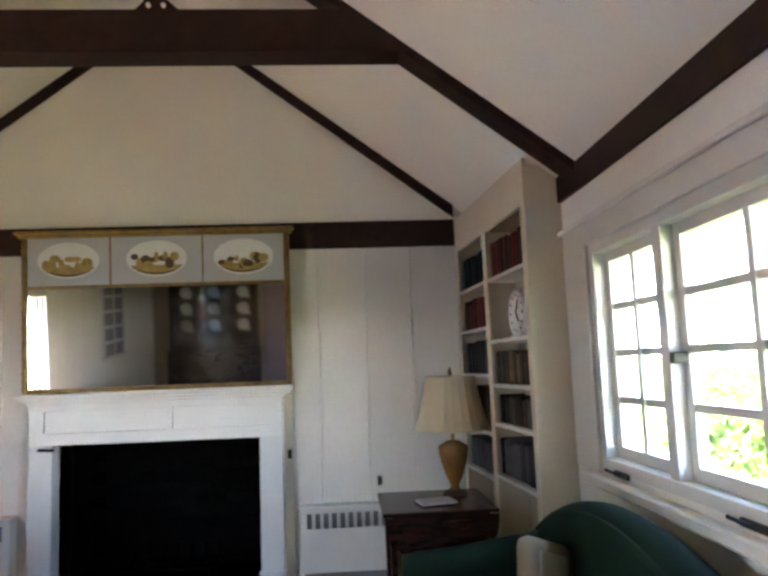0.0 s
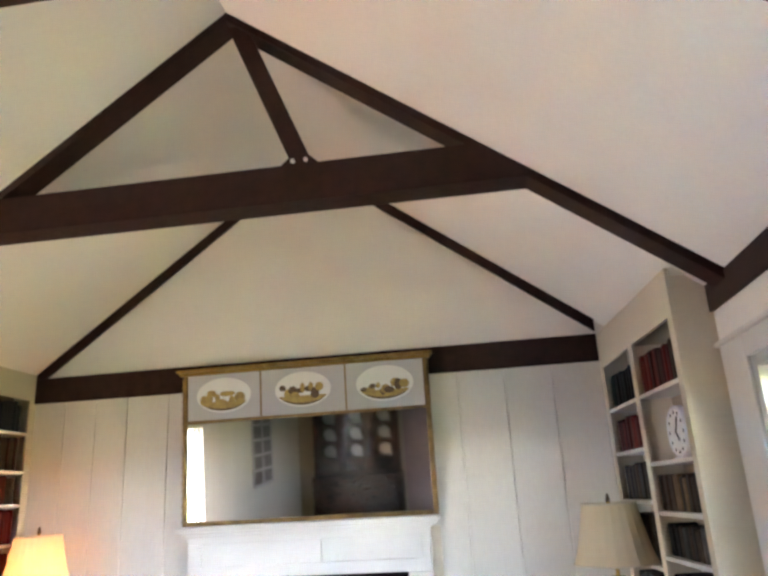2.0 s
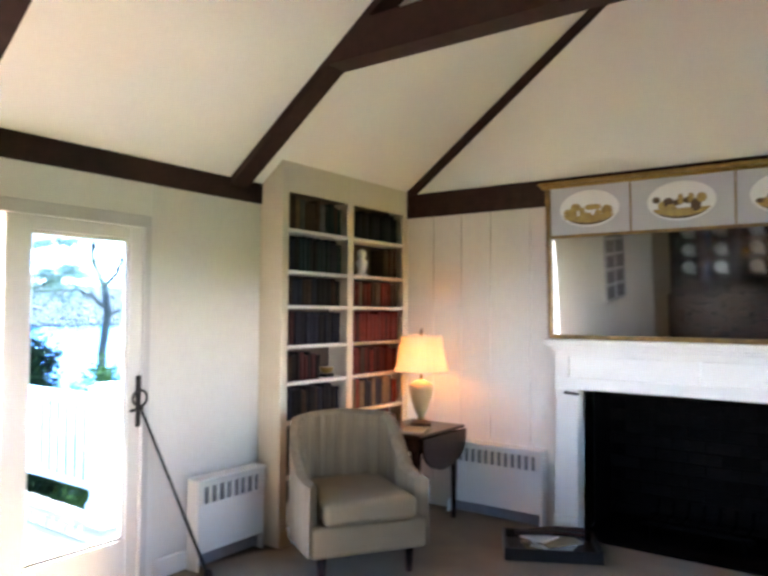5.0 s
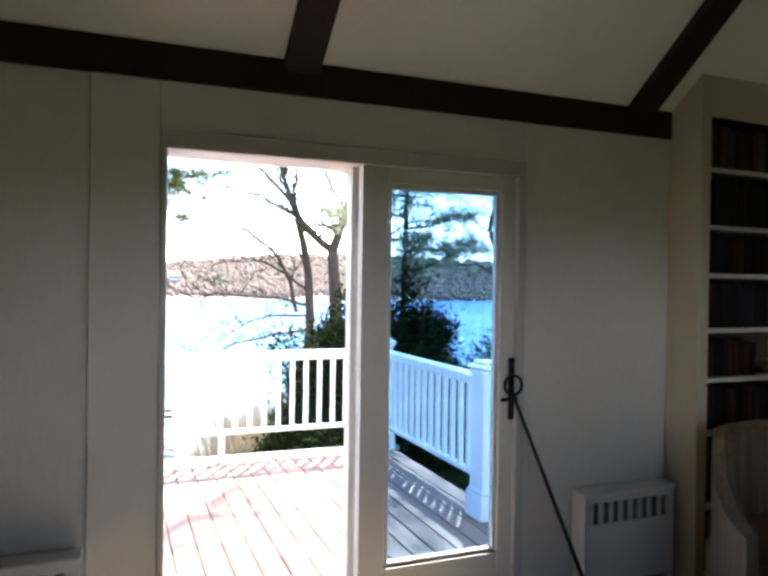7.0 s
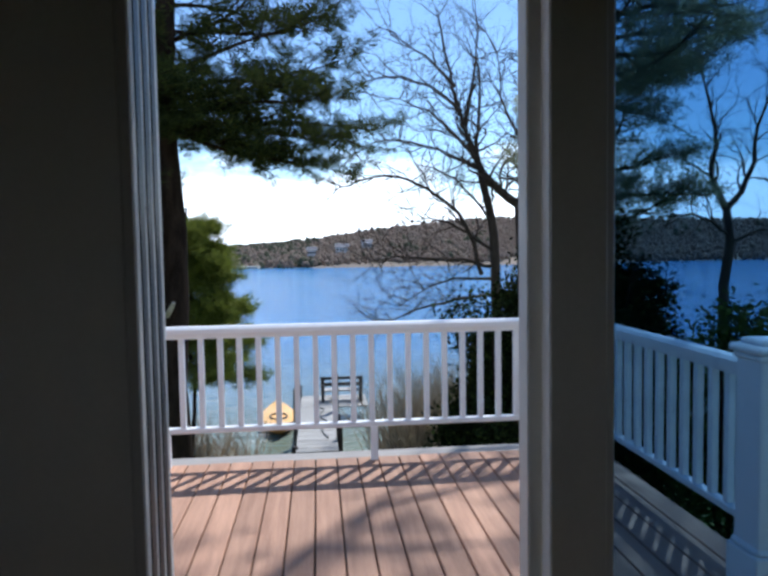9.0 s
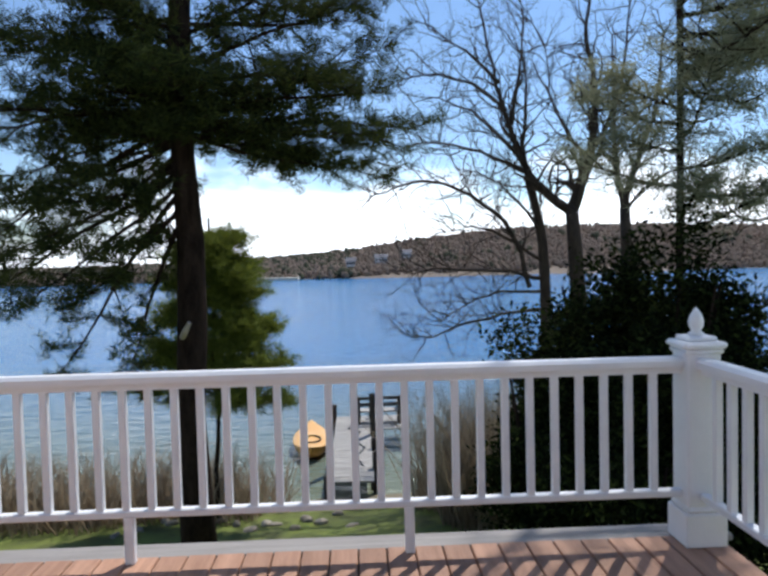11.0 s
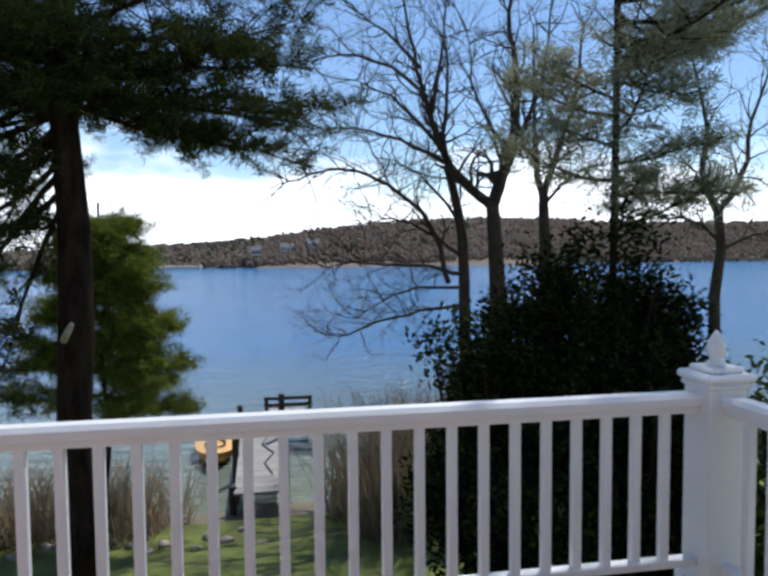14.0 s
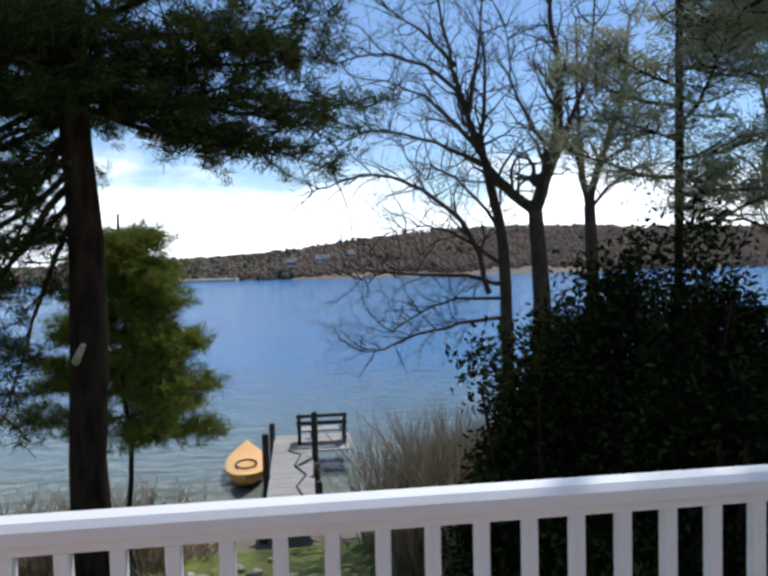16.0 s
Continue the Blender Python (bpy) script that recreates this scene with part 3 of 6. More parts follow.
# round white clock on its shelf
cm = RM @ pose(-0.07, 1.12, 1.5905)
clock = thing("shelf_clock", 0, 0, 0, "round white shelf clock with dark hands", "clock")
clock.matrix_basis = cm
R_ = 0.135
turned = pose(0, 0, R_, 0, 90, 0)
part("case", lathe([(R_ * 0.9, -0.03), (R_, -0.02), (R_, 0.012), (R_ * 0.94, 0.02), (R_ * 0.9, 0.012)], 28, m=turned), M_CHINA, clock, smooth=False)
part("dial", lathe([(R_ * 0.89, 0.010), (R_ * 0.89, 0.0135)], 28, m=turned), M_OVAL, clock)
for a, ln in ((40, 0.06), (150, 0.085)):
    part("pointer", tube([turned @ Vector((0, 0, 0.018)), turned @ Vector((ln * math.cos(radians(a)), ln * math.sin(radians(a)), 0.018))], 0.004, 4), M_BLACK, clock, "dark clock pointer")
for k in range(12):
    a = radians(30 * k)
    q = turned @ Vector((R_ * 0.75 * math.cos(a), R_ * 0.75 * math.sin(a), 0.0145))
    part("hour_mark", box(q.x - 0.002, q.y - 0.005, q.z - 0.008, q.x + 0.002, q.y + 0.005, q.z + 0.008), M_BLACK, clock)
part("foot", box(-0.03, -0.06, 0, 0.03, 0.06, 0.012, bevel=0.003), M_CHINA, clock)

# casement window
win = thing("window_1", XR, (WY0 + WY1) / 2, WZ0, "white multi-pane casement window with two sashes", "window")
win["kind"] = "structure"
L_ = (WY1 - WY0) / 2
H_ = WZ1 - WZ0
bm = bmesh.new()
for y0, y1, z0, z1 in ((-L_, -L_ + 0.05, 0, H_), (L_ - 0.05, L_, 0, H_), (-L_ + 0.05, L_ - 0.05, H_ - 0.05, H_), (-L_ + 0.05, L_ - 0.05, 0, 0.05)):
    add_box(bm, 0.0, y0, z0, 0.15, y1, z1, bevel=0.003)
for y in (-0.445, 0.525):
    add_box(bm, 0.005, y - 0.035, 0.05, 0.12, y + 0.035, H_ - 0.05, bevel=0.003)
part("window_frame", bm, M_PAINT, win)
# sashes between the mullions, each of two by four panes
bounds = [(-L_ + 0.05, -0.48), (-0.41, 0.49), (0.56, L_ - 0.05)]
for y0, y1 in bounds:
    s = bmesh.new()
    z0, z1 = 0.05, H_ - 0.05
    for a, b, c, d in ((y0, y0 + 0.045, z0, z1), (y1 - 0.045, y1, z0, z1), (y0 + 0.045, y1 - 0.045, z1 - 0.045, z1), (y0 + 0.045, y1 - 0.045, z0, z0 + 0.05)):
        add_box(s, 0.055, a, c, 0.095, b, d, bevel=0.003)
    sash = part("sash", s, M_PAINT, win, "painted casement sash")
    for k in (1, 2, 3):
        zz = z0 + 0.05 + (z1 - z0 - 0.095) * k / 4
        part("muntin", box(0.06, y0 + 0.045, zz - 0.015, 0.10, y1 - 0.045, zz + 0.015, bevel=0.003), M_PAINT, sash)
    ym = (y0 + y1) / 2
    part("muntin", box(0.051, ym - 0.017, z0 + 0.05, 0.099, ym + 0.017, z1 - 0.045, bevel=0.003), M_PAINT, sash)
    for k in range(4):
        for j in range(2):
            ya, yb = (y0 + 0.045, ym - 0.017) if j == 0 else (ym + 0.017, y1 - 0.045)
            za, zb = z0 + 0.05 + (z1 - z0 - 0.095) * k / 4, z0 + 0.05 + (z1 - z0 - 0.095) * (k + 1) / 4
            g = part("pane", box(0.073, ya, za + 0.015, 0.077, yb, zb - 0.015), M_GLASS, sash)
            g.visible_shadow = False
for y in (0.97, 0.05, -0.9):
    lt = part("latch", box(-0.012, y - 0.07, -0.015, 0.004, y + 0.07, 0.012, bevel=0.004), M_BLACK, win, "dark casement operator")
    part("crank", tube([(-0.012, y, 0.0), (-0.045, y + 0.01, 0.012), (-0.05, y + 0.06, 0.016)], 0.007, 6), M_BLACK, win, "dark crank")
part("catch", box(-0.006, 0.44, 0.46, 0.052, 0.47, 0.50, bevel=0.004), M_BLACK, win, "small dark catch")
part("window_sill", box(-0.06, -L_ - 0.14, -0.075, 0.0, L_ + 0.14, -0.025, bevel=0.008), M_PAINT, win, "white sill board")
bm = bmesh.new()
for y0, y1, z0, z1 in ((WY0 - 0.30, WY0, 0.945, 2.09), (WY1, WY1 + 0.29, 0.945, 2.09), (WY0, WY1, 1.98, 2.09)):
    add_box(bm, XR - 0.018, y0, z0, XR, y1, z1, bevel=0.004)
add_box(bm, XR - 0.04, WY0 - 0.32, 2.075, XR - 0.0185, WY1 + 0.30, 2.10, bevel=0.005)
obj("trim", bm, M_PAINT, label="white painted casing round the casement window", category="trim", **structure)

# fireplace surround
SX0, SX1, SY = -2.12, -0.45, 5.07
fp = thing("fireplace", CX, SY, 0.0, "white painted mantelpiece round a dark open fireplace", "fireplace")


def fbox(x0, y0, z0, x1, y1, z1, bevel=0.004):
    return box(x0 - CX, y0 - SY, z0, x1 - CX, y1 - SY, z1, bevel=bevel)


for x0, x1 in ((SX0, FX0), (FX1, SX1)):
    part("pilaster", fbox(x0, SY, 0.0, x1, YG - 0.001, 1.008), M_PAINT, fp)
    part("plinth", fbox(x0 - 0.012, SY - 0.012, 0, x1 + (0.012 if x0 > -1 else 0.0), SY, 0.14), M_PAINT, fp)
bm = bmesh.new()
add_box(bm, SX0 - CX, 0.030, 1.01, SX1 - CX, YG - SY - 0.001, 1.28)
for a, b, c, d in ((SX0, SX1, 1.236, 1.28), (SX0, SX1, 1.01, 1.09), (SX0, SX0 + 0.09, 1.09, 1.236), (SX1 - 0.05, SX1, 1.09, 1.236), (-1.215, -1.185, 1.09, 1.236)):
    add_box(bm, a - CX, 0.0, c, b - CX, 0.031, d, bevel=0.003)
part("frieze", bm, M_PAINT, fp)
bm = bmesh.new()
add_box(bm, SX0 - 0.015 - CX, -0.03, 1.28, SX1 + 0.015 - CX, YG - SY - 0.001, 1.305, bevel=0.006)
add_box(bm, SX0 - 0.04 - CX, -0.07, 1.303, SX1 + 0.05 - CX, YG - SY - 0.001, 1.325, bevel=0.008)
add_box(bm, SX0 - 0.06 - CX, -0.10, 1.323, SX1 + 0.07 - CX, YG - SY - 0.001, 1.352, bevel=0.006)
part("mantel_shelf", bm, M_PAINT, fp)
part("backing_strip", fbox(SX1 + 0.001, YG - 0.03, 0, SX1 + 0.068, YG - 0.001, 1.28), M_CREAM, fp)
part("damper_latch", tube([(FX0 - 0.07 - CX, -0.01, 0.99), (FX0 - 0.07 - CX, -0.05, 0.99), (FX0 + 0.03 - CX, -0.05, 0.985)], 0.010, 6), M_BLACK, fp, "black damper lever")
part("firebox_back", box(FX0 - 0.02 - CX, YG - SY + 0.6, -0.02, FX1 + 0.02 - CX, YG - SY + 0.66, FZ + 0.3), M_FIREBOX, fp, "sooty back of the firebox, coloured darker for its shade")
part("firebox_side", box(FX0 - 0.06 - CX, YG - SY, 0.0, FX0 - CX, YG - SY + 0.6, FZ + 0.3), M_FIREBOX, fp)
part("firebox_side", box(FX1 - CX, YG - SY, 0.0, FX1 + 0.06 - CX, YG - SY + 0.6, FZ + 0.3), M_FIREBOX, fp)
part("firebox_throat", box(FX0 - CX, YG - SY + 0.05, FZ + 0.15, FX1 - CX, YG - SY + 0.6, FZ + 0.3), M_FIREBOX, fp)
part("hearth", box(FX0 - CX, 0.0, 0.0, FX1 - CX, YG - SY + 0.6, 0.015), M_FIREBOX, fp, "sooty hearth floor, coloured darker for its shade")
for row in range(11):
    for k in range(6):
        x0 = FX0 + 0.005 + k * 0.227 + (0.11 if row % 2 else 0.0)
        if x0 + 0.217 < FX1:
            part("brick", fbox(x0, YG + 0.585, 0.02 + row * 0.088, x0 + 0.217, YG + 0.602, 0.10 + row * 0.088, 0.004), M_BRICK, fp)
andiron = thing("fireplace_grate", CX, YG + 0.25, 0.0155, "black iron grate in the dark firebox", "grate")
for k in range(7):
    part("bar", tube([(-0.3 + 0.1 * k, -0.13, 0.11), (-0.3 + 0.1 * k, 0.14, 0.11), (-0.3 + 0.1 * k, 0.17, 0.2)], 0.010, 6), M_FIREBOX, andiron)
part("cross_bar", tube([(-0.34, -0.13, 0.1), (0.34, -0.13, 0.1)], 0.012, 6), M_FIREBOX, andiron)
part("cross_bar", tube([(-0.34, 0.12, 0.1), (0.34, 0.12, 0.1)], 0.012, 6), M_FIREBOX, andiron)
for sx in (-0.28, 0.28):
    for sy in (-0.13, 0.12):
        part("leg", tube([(sx, sy, 0.1), (sx, sy, 0.0)], 0.011, 6), M_FIREBOX, andiron)

# mirror with three painted panels
mx = thing("overmantel_mirror", -1.285, 5.115, 1.355, "wide gilt mirror with three painted oval panels standing on the mantel", "mirror")
mx.matrix_basis = pose(-1.285, 5.115, 1.355, 3.5, 0, 0)  # leans forward
W2, HM = 0.905, 1.09


def mbox(x0, y0, z0, x1, y1, z1, bevel=0.004):
    return box(x0, y0, z0, x1, y1, z1, bevel=bevel)


part("backboard", mbox(-W2 + 0.01, 0.02, 0.0, W2 - 0.01, 0.045, HM - 0.02), M_BROWN, mx)
for s in (-1, 1):
    bm = bmesh.new()
    add_box(bm, s * W2 - (0.034 if s > 0 else 0), -0.012, 0.0, s * W2 + (0.034 if s < 0 else 0), 0.045, HM - 0.02, bevel=0.008)
    for k in range(20):
        add_box(bm, s * (W2 - 0.017) - 0.019, -0.02, 0.03 + k * 0.052, s * (W2 - 0.017) + 0.019, -0.008, 0.04 + k * 0.052, bevel=0.004)
    part("side_frame", bm, M_OLDGOLD, mx, "worn dark gilt side rail")
bm = bmesh.new()
add_box(bm, -W2 + 0.034, -0.012, 0.0, W2 - 0.034, 0.03, 0.03, bevel=0.008)
part("bottom_frame", bm, M_OLDGOLD, mx)
part("mid_rail", mbox(-W2 + 0.034, -0.008, 0.705, W2 - 0.034, 0.025, 0.728), M_OLDGOLD, mx)
bm = bmesh.new()
add_box(bm, -W2 - 0.02, -0.035, HM - 0.035, W2 + 0.02, 0.045, HM - 0.012, bevel=0.008)
add_box(bm, -W2 - 0.035, -0.055, HM - 0.014, W2 + 0.035, 0.045, HM + 0.010, bevel=0.008)
part("cornice", bm, M_GOLD, mx, "bright gilt cornice")
part("mirror_plate", mbox(-W2 + 0.034, 0.006, 0.03, W2 - 0.034, 0.012, 0.705, 0), M_MIRROR, mx, "silvered mirror glass")
cuts = [-W2 + 0.034, -0.315, 0.31, W2 - 0.034]
for k in range(3):
    x0, x1 = cuts[k], cuts[k + 1]
    pn = part("painted_panel", mbox(x0 + 0.004, 0.0, 0.728, x1 - 0.004, 0.014, HM - 0.034, 0.003), M_GREYPANEL, mx, "grey panel with a painted oval landscape")
    cx_, cz_ = (x0 + x1) / 2, 0.90

    def ell(rx, rz, y_, ox=0.0, oz=0.0, a0=0.0, a1=360.0, n=28):
        pts = [(cx_ + ox + rx * math.cos(radians(a0 + (a1 - a0) * j / n)), cz_ + oz + rz * math.sin(radians(a0 + (a1 - a0) * j / n))) for j in range(n + (1 if a1 - a0 < 360 else 0))]
        return prism(pts, "y", -y_, 0.0)

    part("oval", ell(0.205, 0.125, 0.003), M_OVAL, pn, "white oval ground")
    part("painted_bank", ell(0.185, 0.10, 0.0045, 0, -0.012, 200, 340), M_BROWN, pn, "dark brown bank")
    part("painted_field", ell(0.175, 0.062, 0.0055, 0, -0.035, 190, 350), M_OCHRE, pn, "ochre field")
    rq = random.Random(40 + k)
    for j in range(10):
        part("painted_tree", ell(rq.uniform(0.016, 0.04), rq.uniform(0.016, 0.042), 0.006 + 0.0004 * j, -0.14 + 0.03 * j + rq.uniform(-0.012, 0.012), rq.uniform(-0.055, 0.02), n=9), M_OCHRE if j % 2 or k == 0 else M_BROWN, pn)
    if k:
        part("divider", mbox(x0 - 0.006, -0.006, 0.728, x0 + 0.006, 0.012, HM - 0.034, 0.002), M_OLDGOLD, mx)


def table_lamp(x, y, z, label, urn, shade_r0, shade_r1, shade_z0, shade_z1, lit):
    """Urn-shaped base, fluted cloth shade, finial; a bulb where it burns."""
    t = thing("table_lamp", x, y, z, label, "lamp", "table lamps")
    part("base", lathe([(0.075, 0), (0.078, 0.012), (0.06, 0.025), (0.035, 0.035)], 20), M_BROWN, t, "dark turned foot", smooth=False)
    part("urn", lathe([(0.03, 0.034), (0.026, 0.06), (0.05, 0.11), (0.078, 0.19), (0.092, 0.26), (0.094, 0.30), (0.06, 0.32), (0.035, 0.335)], 24), urn, t, smooth=True)
    part("stem", lathe([(0.012, 0.33), (0.012, shade_z1 + 0.012)], 8), M_GOLD, t)
    bms = bmesh.new()
    seg, rings = 48, []
    for f in range(7):
        u = f / 6
        r = shade_r0 + (shade_r1 - shade_r0) * (u ** 0.75)
        zz = shade_z0 + (shade_z1 - shade_z0) * u
        rings.append([bms.verts.new((r * (1 + 0.012 * (k % 2)) * math.cos(2 * math.pi * k / seg), r * (1 + 0.012 * (k % 2)) * math.sin(2 * math.pi * k / seg), zz)) for k in range(seg)])
    for a, b in zip(rings, rings[1:]):
        for k in range(seg):
            bms.faces.new((a[k], a[(k + 1) % seg], b[(k + 1) % seg], b[k]))
    part("shade", bms, M_SHADE, t, "cream cloth shade")
    for r, zz in ((shade_r0 * 1.012, shade_z0), (shade_r1 * 1.012, shade_z1)):
        part("shade_trim", tube([(r * math.cos(2 * math.pi * k / 32), r * math.sin(2 * math.pi * k / 32), zz) for k in range(33)], 0.006, 5), M_CREAM, t)
    for k in range(3):
        a = k * 2.094
        part("spider", tube([(0, 0, shade_z1 - 0.01), (shade_r1 * math.cos(a), shade_r1 * math.sin(a), shade_z1)], 0.003, 4), M_GOLD, t)
    part("finial", lathe([(0.008, shade_z1), (0.014, shade_z1 + 0.02), (0.009, shade_z1 + 0.045), (0.003, shade_z1 + 0.06)], 10), M_BROWN, t)
    part("bulb", lathe([(0.013, shade_z0 + 0.02), (0.03, shade_z0 + 0.07), (0.028, shade_z0 + 0.10), (0.008, shade_z0 + 0.12)], 12), M_BULB if lit else M_CHINA, t)
    return t


M_BULB = bpy.data.materials.new("lit_bulb")
M_BULB.use_nodes = True
M_BULB.node_tree.nodes["Principled BSDF"].inputs["Emission Color"].default_value = (1.0, 0.40, 0.10, 1)
M_BULB.node_tree.nodes["Principled BSDF"].inputs["Emission Strength"].default_value = LAMP


def drop_leaf_table(x, y, length, width, height, rz, label, leaves=(-1, 1)):
    """Mahogany table with a curved hanging leaf and square tapered legs."""
    t = thing("drop_leaf_table", x, y, 0.0, label, "table", "mahogany side tables", rz)
    part("tabletop", box(-length / 2, -width / 2, height - 0.022, length / 2, width / 2, height, bevel=0.006), M_MAHOG, t)
    part("apron", box(-length / 2 + 0.05, -width / 2 + 0.04, height - 0.13, length / 2 - 0.05, width / 2 - 0.04, height - 0.022), M_MAHOG, t)
    for s in (-1, 1):
        pts = [(-length / 2 + 0.01, height - 0.024), (length / 2 - 0.01, height - 0.024)] + [((length / 2 - 0.01) * math.cos(radians(a)), height - 0.05 - 0.22 * math.sin(radians(a)) ** 0.8) for a in range(4, 180, 8)]
        if s in leaves:
            part("drop_leaf", prism(pts, "y", s * (width / 2 + 0.001), s * (width / 2 + 0.019)), M_MAHOG, t, "curved hanging leaf")
        for u in (-1, 1):
            bml = bmesh.new()
            vs = add_box(bml, u * (length / 2 - 0.06) - 0.02, s * (width / 2 - 0.06) - 0.02, 0.0, u * (length / 2 - 0.06) + 0.02, s * (width / 2 - 0.06) + 0.02, height - 0.12)
            for v in vs:
                if v.co.z < 0.1:
                    v.co.x = u * (length / 2 - 0.06) + (v.co.x - u * (length / 2 - 0.06)) * 0.6
                    v.co.y = s * (width / 2 - 0.06) + (v.co.y - s * (width / 2 - 0.06)) * 0.6
            part("leg", bml, M_MAHOG, t)
    return t


drop_leaf_table(-3.06, 4.72, 0.62, 0.48, 0.69, 90, "dark mahogany drop-leaf table beside the armchair")
table_lamp(-3.09, 4.84, 0.6905, "lit table lamp with pale urn base on the drop-leaf table", M_STONE, 0.205, 0.148, 0.40, 0.665, True)
bkp = obj("papers", box(-0.09, -0.13, 0, 0.09, 0.13, 0.012, bevel=0.003), M_PILLOW, label="small pale booklet on the drop-leaf table", category="booklet")
bkp.matrix_basis = pose(-2.98, 4.58, 0.6905, 0, 0, 20)
drop_leaf_table(0.50, 4.56, 0.66, 0.66, 0.64, 0, "dark mahogany drop-leaf table in the corner by the bookcase", (-1,))
table_lamp(0.655, 4.70, 0.6405, "unlit table lamp with amber urn base on the corner table", M_AMBER, 0.235, 0.155, 0.405, 0.735, False)
bkp = thing("album", 0.50, 4.45, 0.6405, "closed dark album with a pale cover on the corner table", "album", rz=12)
part("cover", box(-0.11, -0.08, 0, 0.11, 0.08, 0.006, bevel=0.002), M_MAHOG, bkp)
part("pages", box(-0.105, -0.075, 0.006, 0.105, 0.075, 0.02), M_GREYPANEL, bkp)


def rounded(x0, y0, z0, x1, y1, z1, r, seg=3):
    bmq = bmesh.new()
    add_box(bmq, x0, y0, z0, x1, y1, z1)
    bmesh.ops.bevel(bmq, geom=list(bmq.edges), offset=r, segments=seg, affect="EDGES", profile=0.5)
    return bmq


# armchair: barrel back, low sloping arms, loose seat, tapered feet; local -y is its front
chair = thing("armchair", -2.97, 3.84, 0.0, "pale beige upholstered armchair with a curved channelled back", "armchair", rz=57)
part("seat_base", rounded(-0.35, -0.38, 0.15, 0.35, 0.28, 0.33, 0.03), M_CHAIR, chair, smooth=True)
part("seat_cushion", rounded(-0.285, -0.40, 0.325, 0.285, 0.26, 0.465, 0.045, 4), M_CHAIR, chair, "plump loose seat cushion", smooth=True)
bm = bmesh.new()
N = 26
inner, outer = [], []
for k in range(N + 1):
    u = -1 + 2 * k / N
    ang = u * radians(118)
    px_, py_ = 0.33 * math.sin(ang), 0.02 + 0.29 * math.cos(ang)
    if abs(u) > 0.76:
        f = (abs(u) - 0.76) / 0.24
        px_ = math.copysign(0.33, u)
        py_ = 0.02 + 0.29 * math.cos(radians(118 * 0.76)) - 0.36 * f
    top = 0.89 - 0.02 * abs(u) - (0.30 * min(1.0, max(0.0, (abs(u) - 0.56) / 0.30)) ** 1.2)
    rib = 0.012 * (1 if k % 2 else 0)
    n_ = Vector((px_, py_ - 0.02, 0)).normalized()
    inner.append((Vector((px_, py_, 0)) - n_ * (0.045 - rib), top))
    outer.append((Vector((px_, py_, 0)) + n_ * 0.05, top))
grid = []
for (pi, top), (po, _) in zip(inner, outer):
    grid.append([bm.verts.new((pi.x, pi.y, 0.33)), bm.verts.new((pi.x, pi.y, top - 0.03)), bm.verts.new((pi.x * 0.6 + po.x * 0.4, pi.y * 0.6 + po.y * 0.4, top)),
                 bm.verts.new((po.x, po.y, top - 0.02)), bm.verts.new((po.x * 1.0, po.y * 1.0, 0.16))])
for a, b in zip(grid, grid[1:]):
    for j in range(4):
        bm.faces.new((a[j], a[j + 1], b[j + 1], b[j]))
    bm.faces.new((a[4], a[0], b[0], b[4]))
bm.faces.new(grid[0])
bm.faces.new(list(reversed(grid[-1])))
part("backrest", bm, M_CHAIRBACK, chair, "channelled curved back and arms")
for sx, sy in ((-0.27, -0.30), (0.27, -0.30), (-0.24, 0.24), (0.24, 0.24)):
    part("leg", lathe([(0.018, 0.0), (0.030, 0.16)], 8, sx, sy), M_MAHOG, chair, "dark tapered wooden foot")

# green sofa under the window: camel back, sloping rolled arms
sofa = thing("sofa", 0.62, 2.74, 0.0, "dark green velvet sofa under the window", "sofa")
part("seat_base", rounded(-0.42, -0.95, 0.06, 0.42, 0.95, 0.36, 0.04), M_SOFA, sofa, smooth=True)
hump = [(-0.93 + 1.86 * k / 24, 0.63 + 0.26 * math.cos(math.pi * (-0.93 + 1.86 * k / 24) / 1.9) ** 0.8) for k in range(25)]
bm = prism(hump + [(0.93, 0.30), (-0.93, 0.30)], "x", 0.24, 0.40)
part("backrest", bm, M_SOFA, sofa, "camel-backed green backrest")
part("back_roll", tube([(0.32, y_, z_ - 0.05) for y_, z_ in hump], 0.085, 14), M_SOFA, sofa, smooth=True)
for s in (-1, 1):
    bm = bmesh.new()
    pts = [(-0.40 + 0.80 * k / 10, 0.56 + 0.10 * (k / 10) ** 1.5) for k in range(11)]
    prof = [(p[0], p[1] - 0.06) for p in pts] + [(0.41, 0.10), (-0.41, 0.10)]
    prism(prof, "y", s * 0.95 - (0.15 if s > 0 else 0.0), s * 0.95 + (0.15 if s < 0 else 0.0), bm)
    part("arm", bm, M_SOFA, sofa, "sloping green arm")
    part("arm_roll", tube([(p[0], s * 0.875, p[1] - 0.055) for p in pts], [0.07] + [0.085] * 9 + [0.075], 14), M_SOFA, sofa, smooth=True)
for y0 in (-0.78, 0.0):
    part("seat_cushion", rounded(-0.41, y0 + 0.005, 0.355, 0.24, y0 + 0.775, 0.49, 0.05, 4), M_SOFA, sofa, smooth=True)
for sx in (-0.36, 0.36):
    for sy in (-0.88, 0.88):
        part("leg", lathe([(0.02, 0), (0.028, 0.07)], 8, sx, sy), M_MAHOG, sofa)
pil = thing("pillow", 0.74, 2.97, 0.492, "beige pillow with a darker border on the green sofa", "pillow", rz=30)
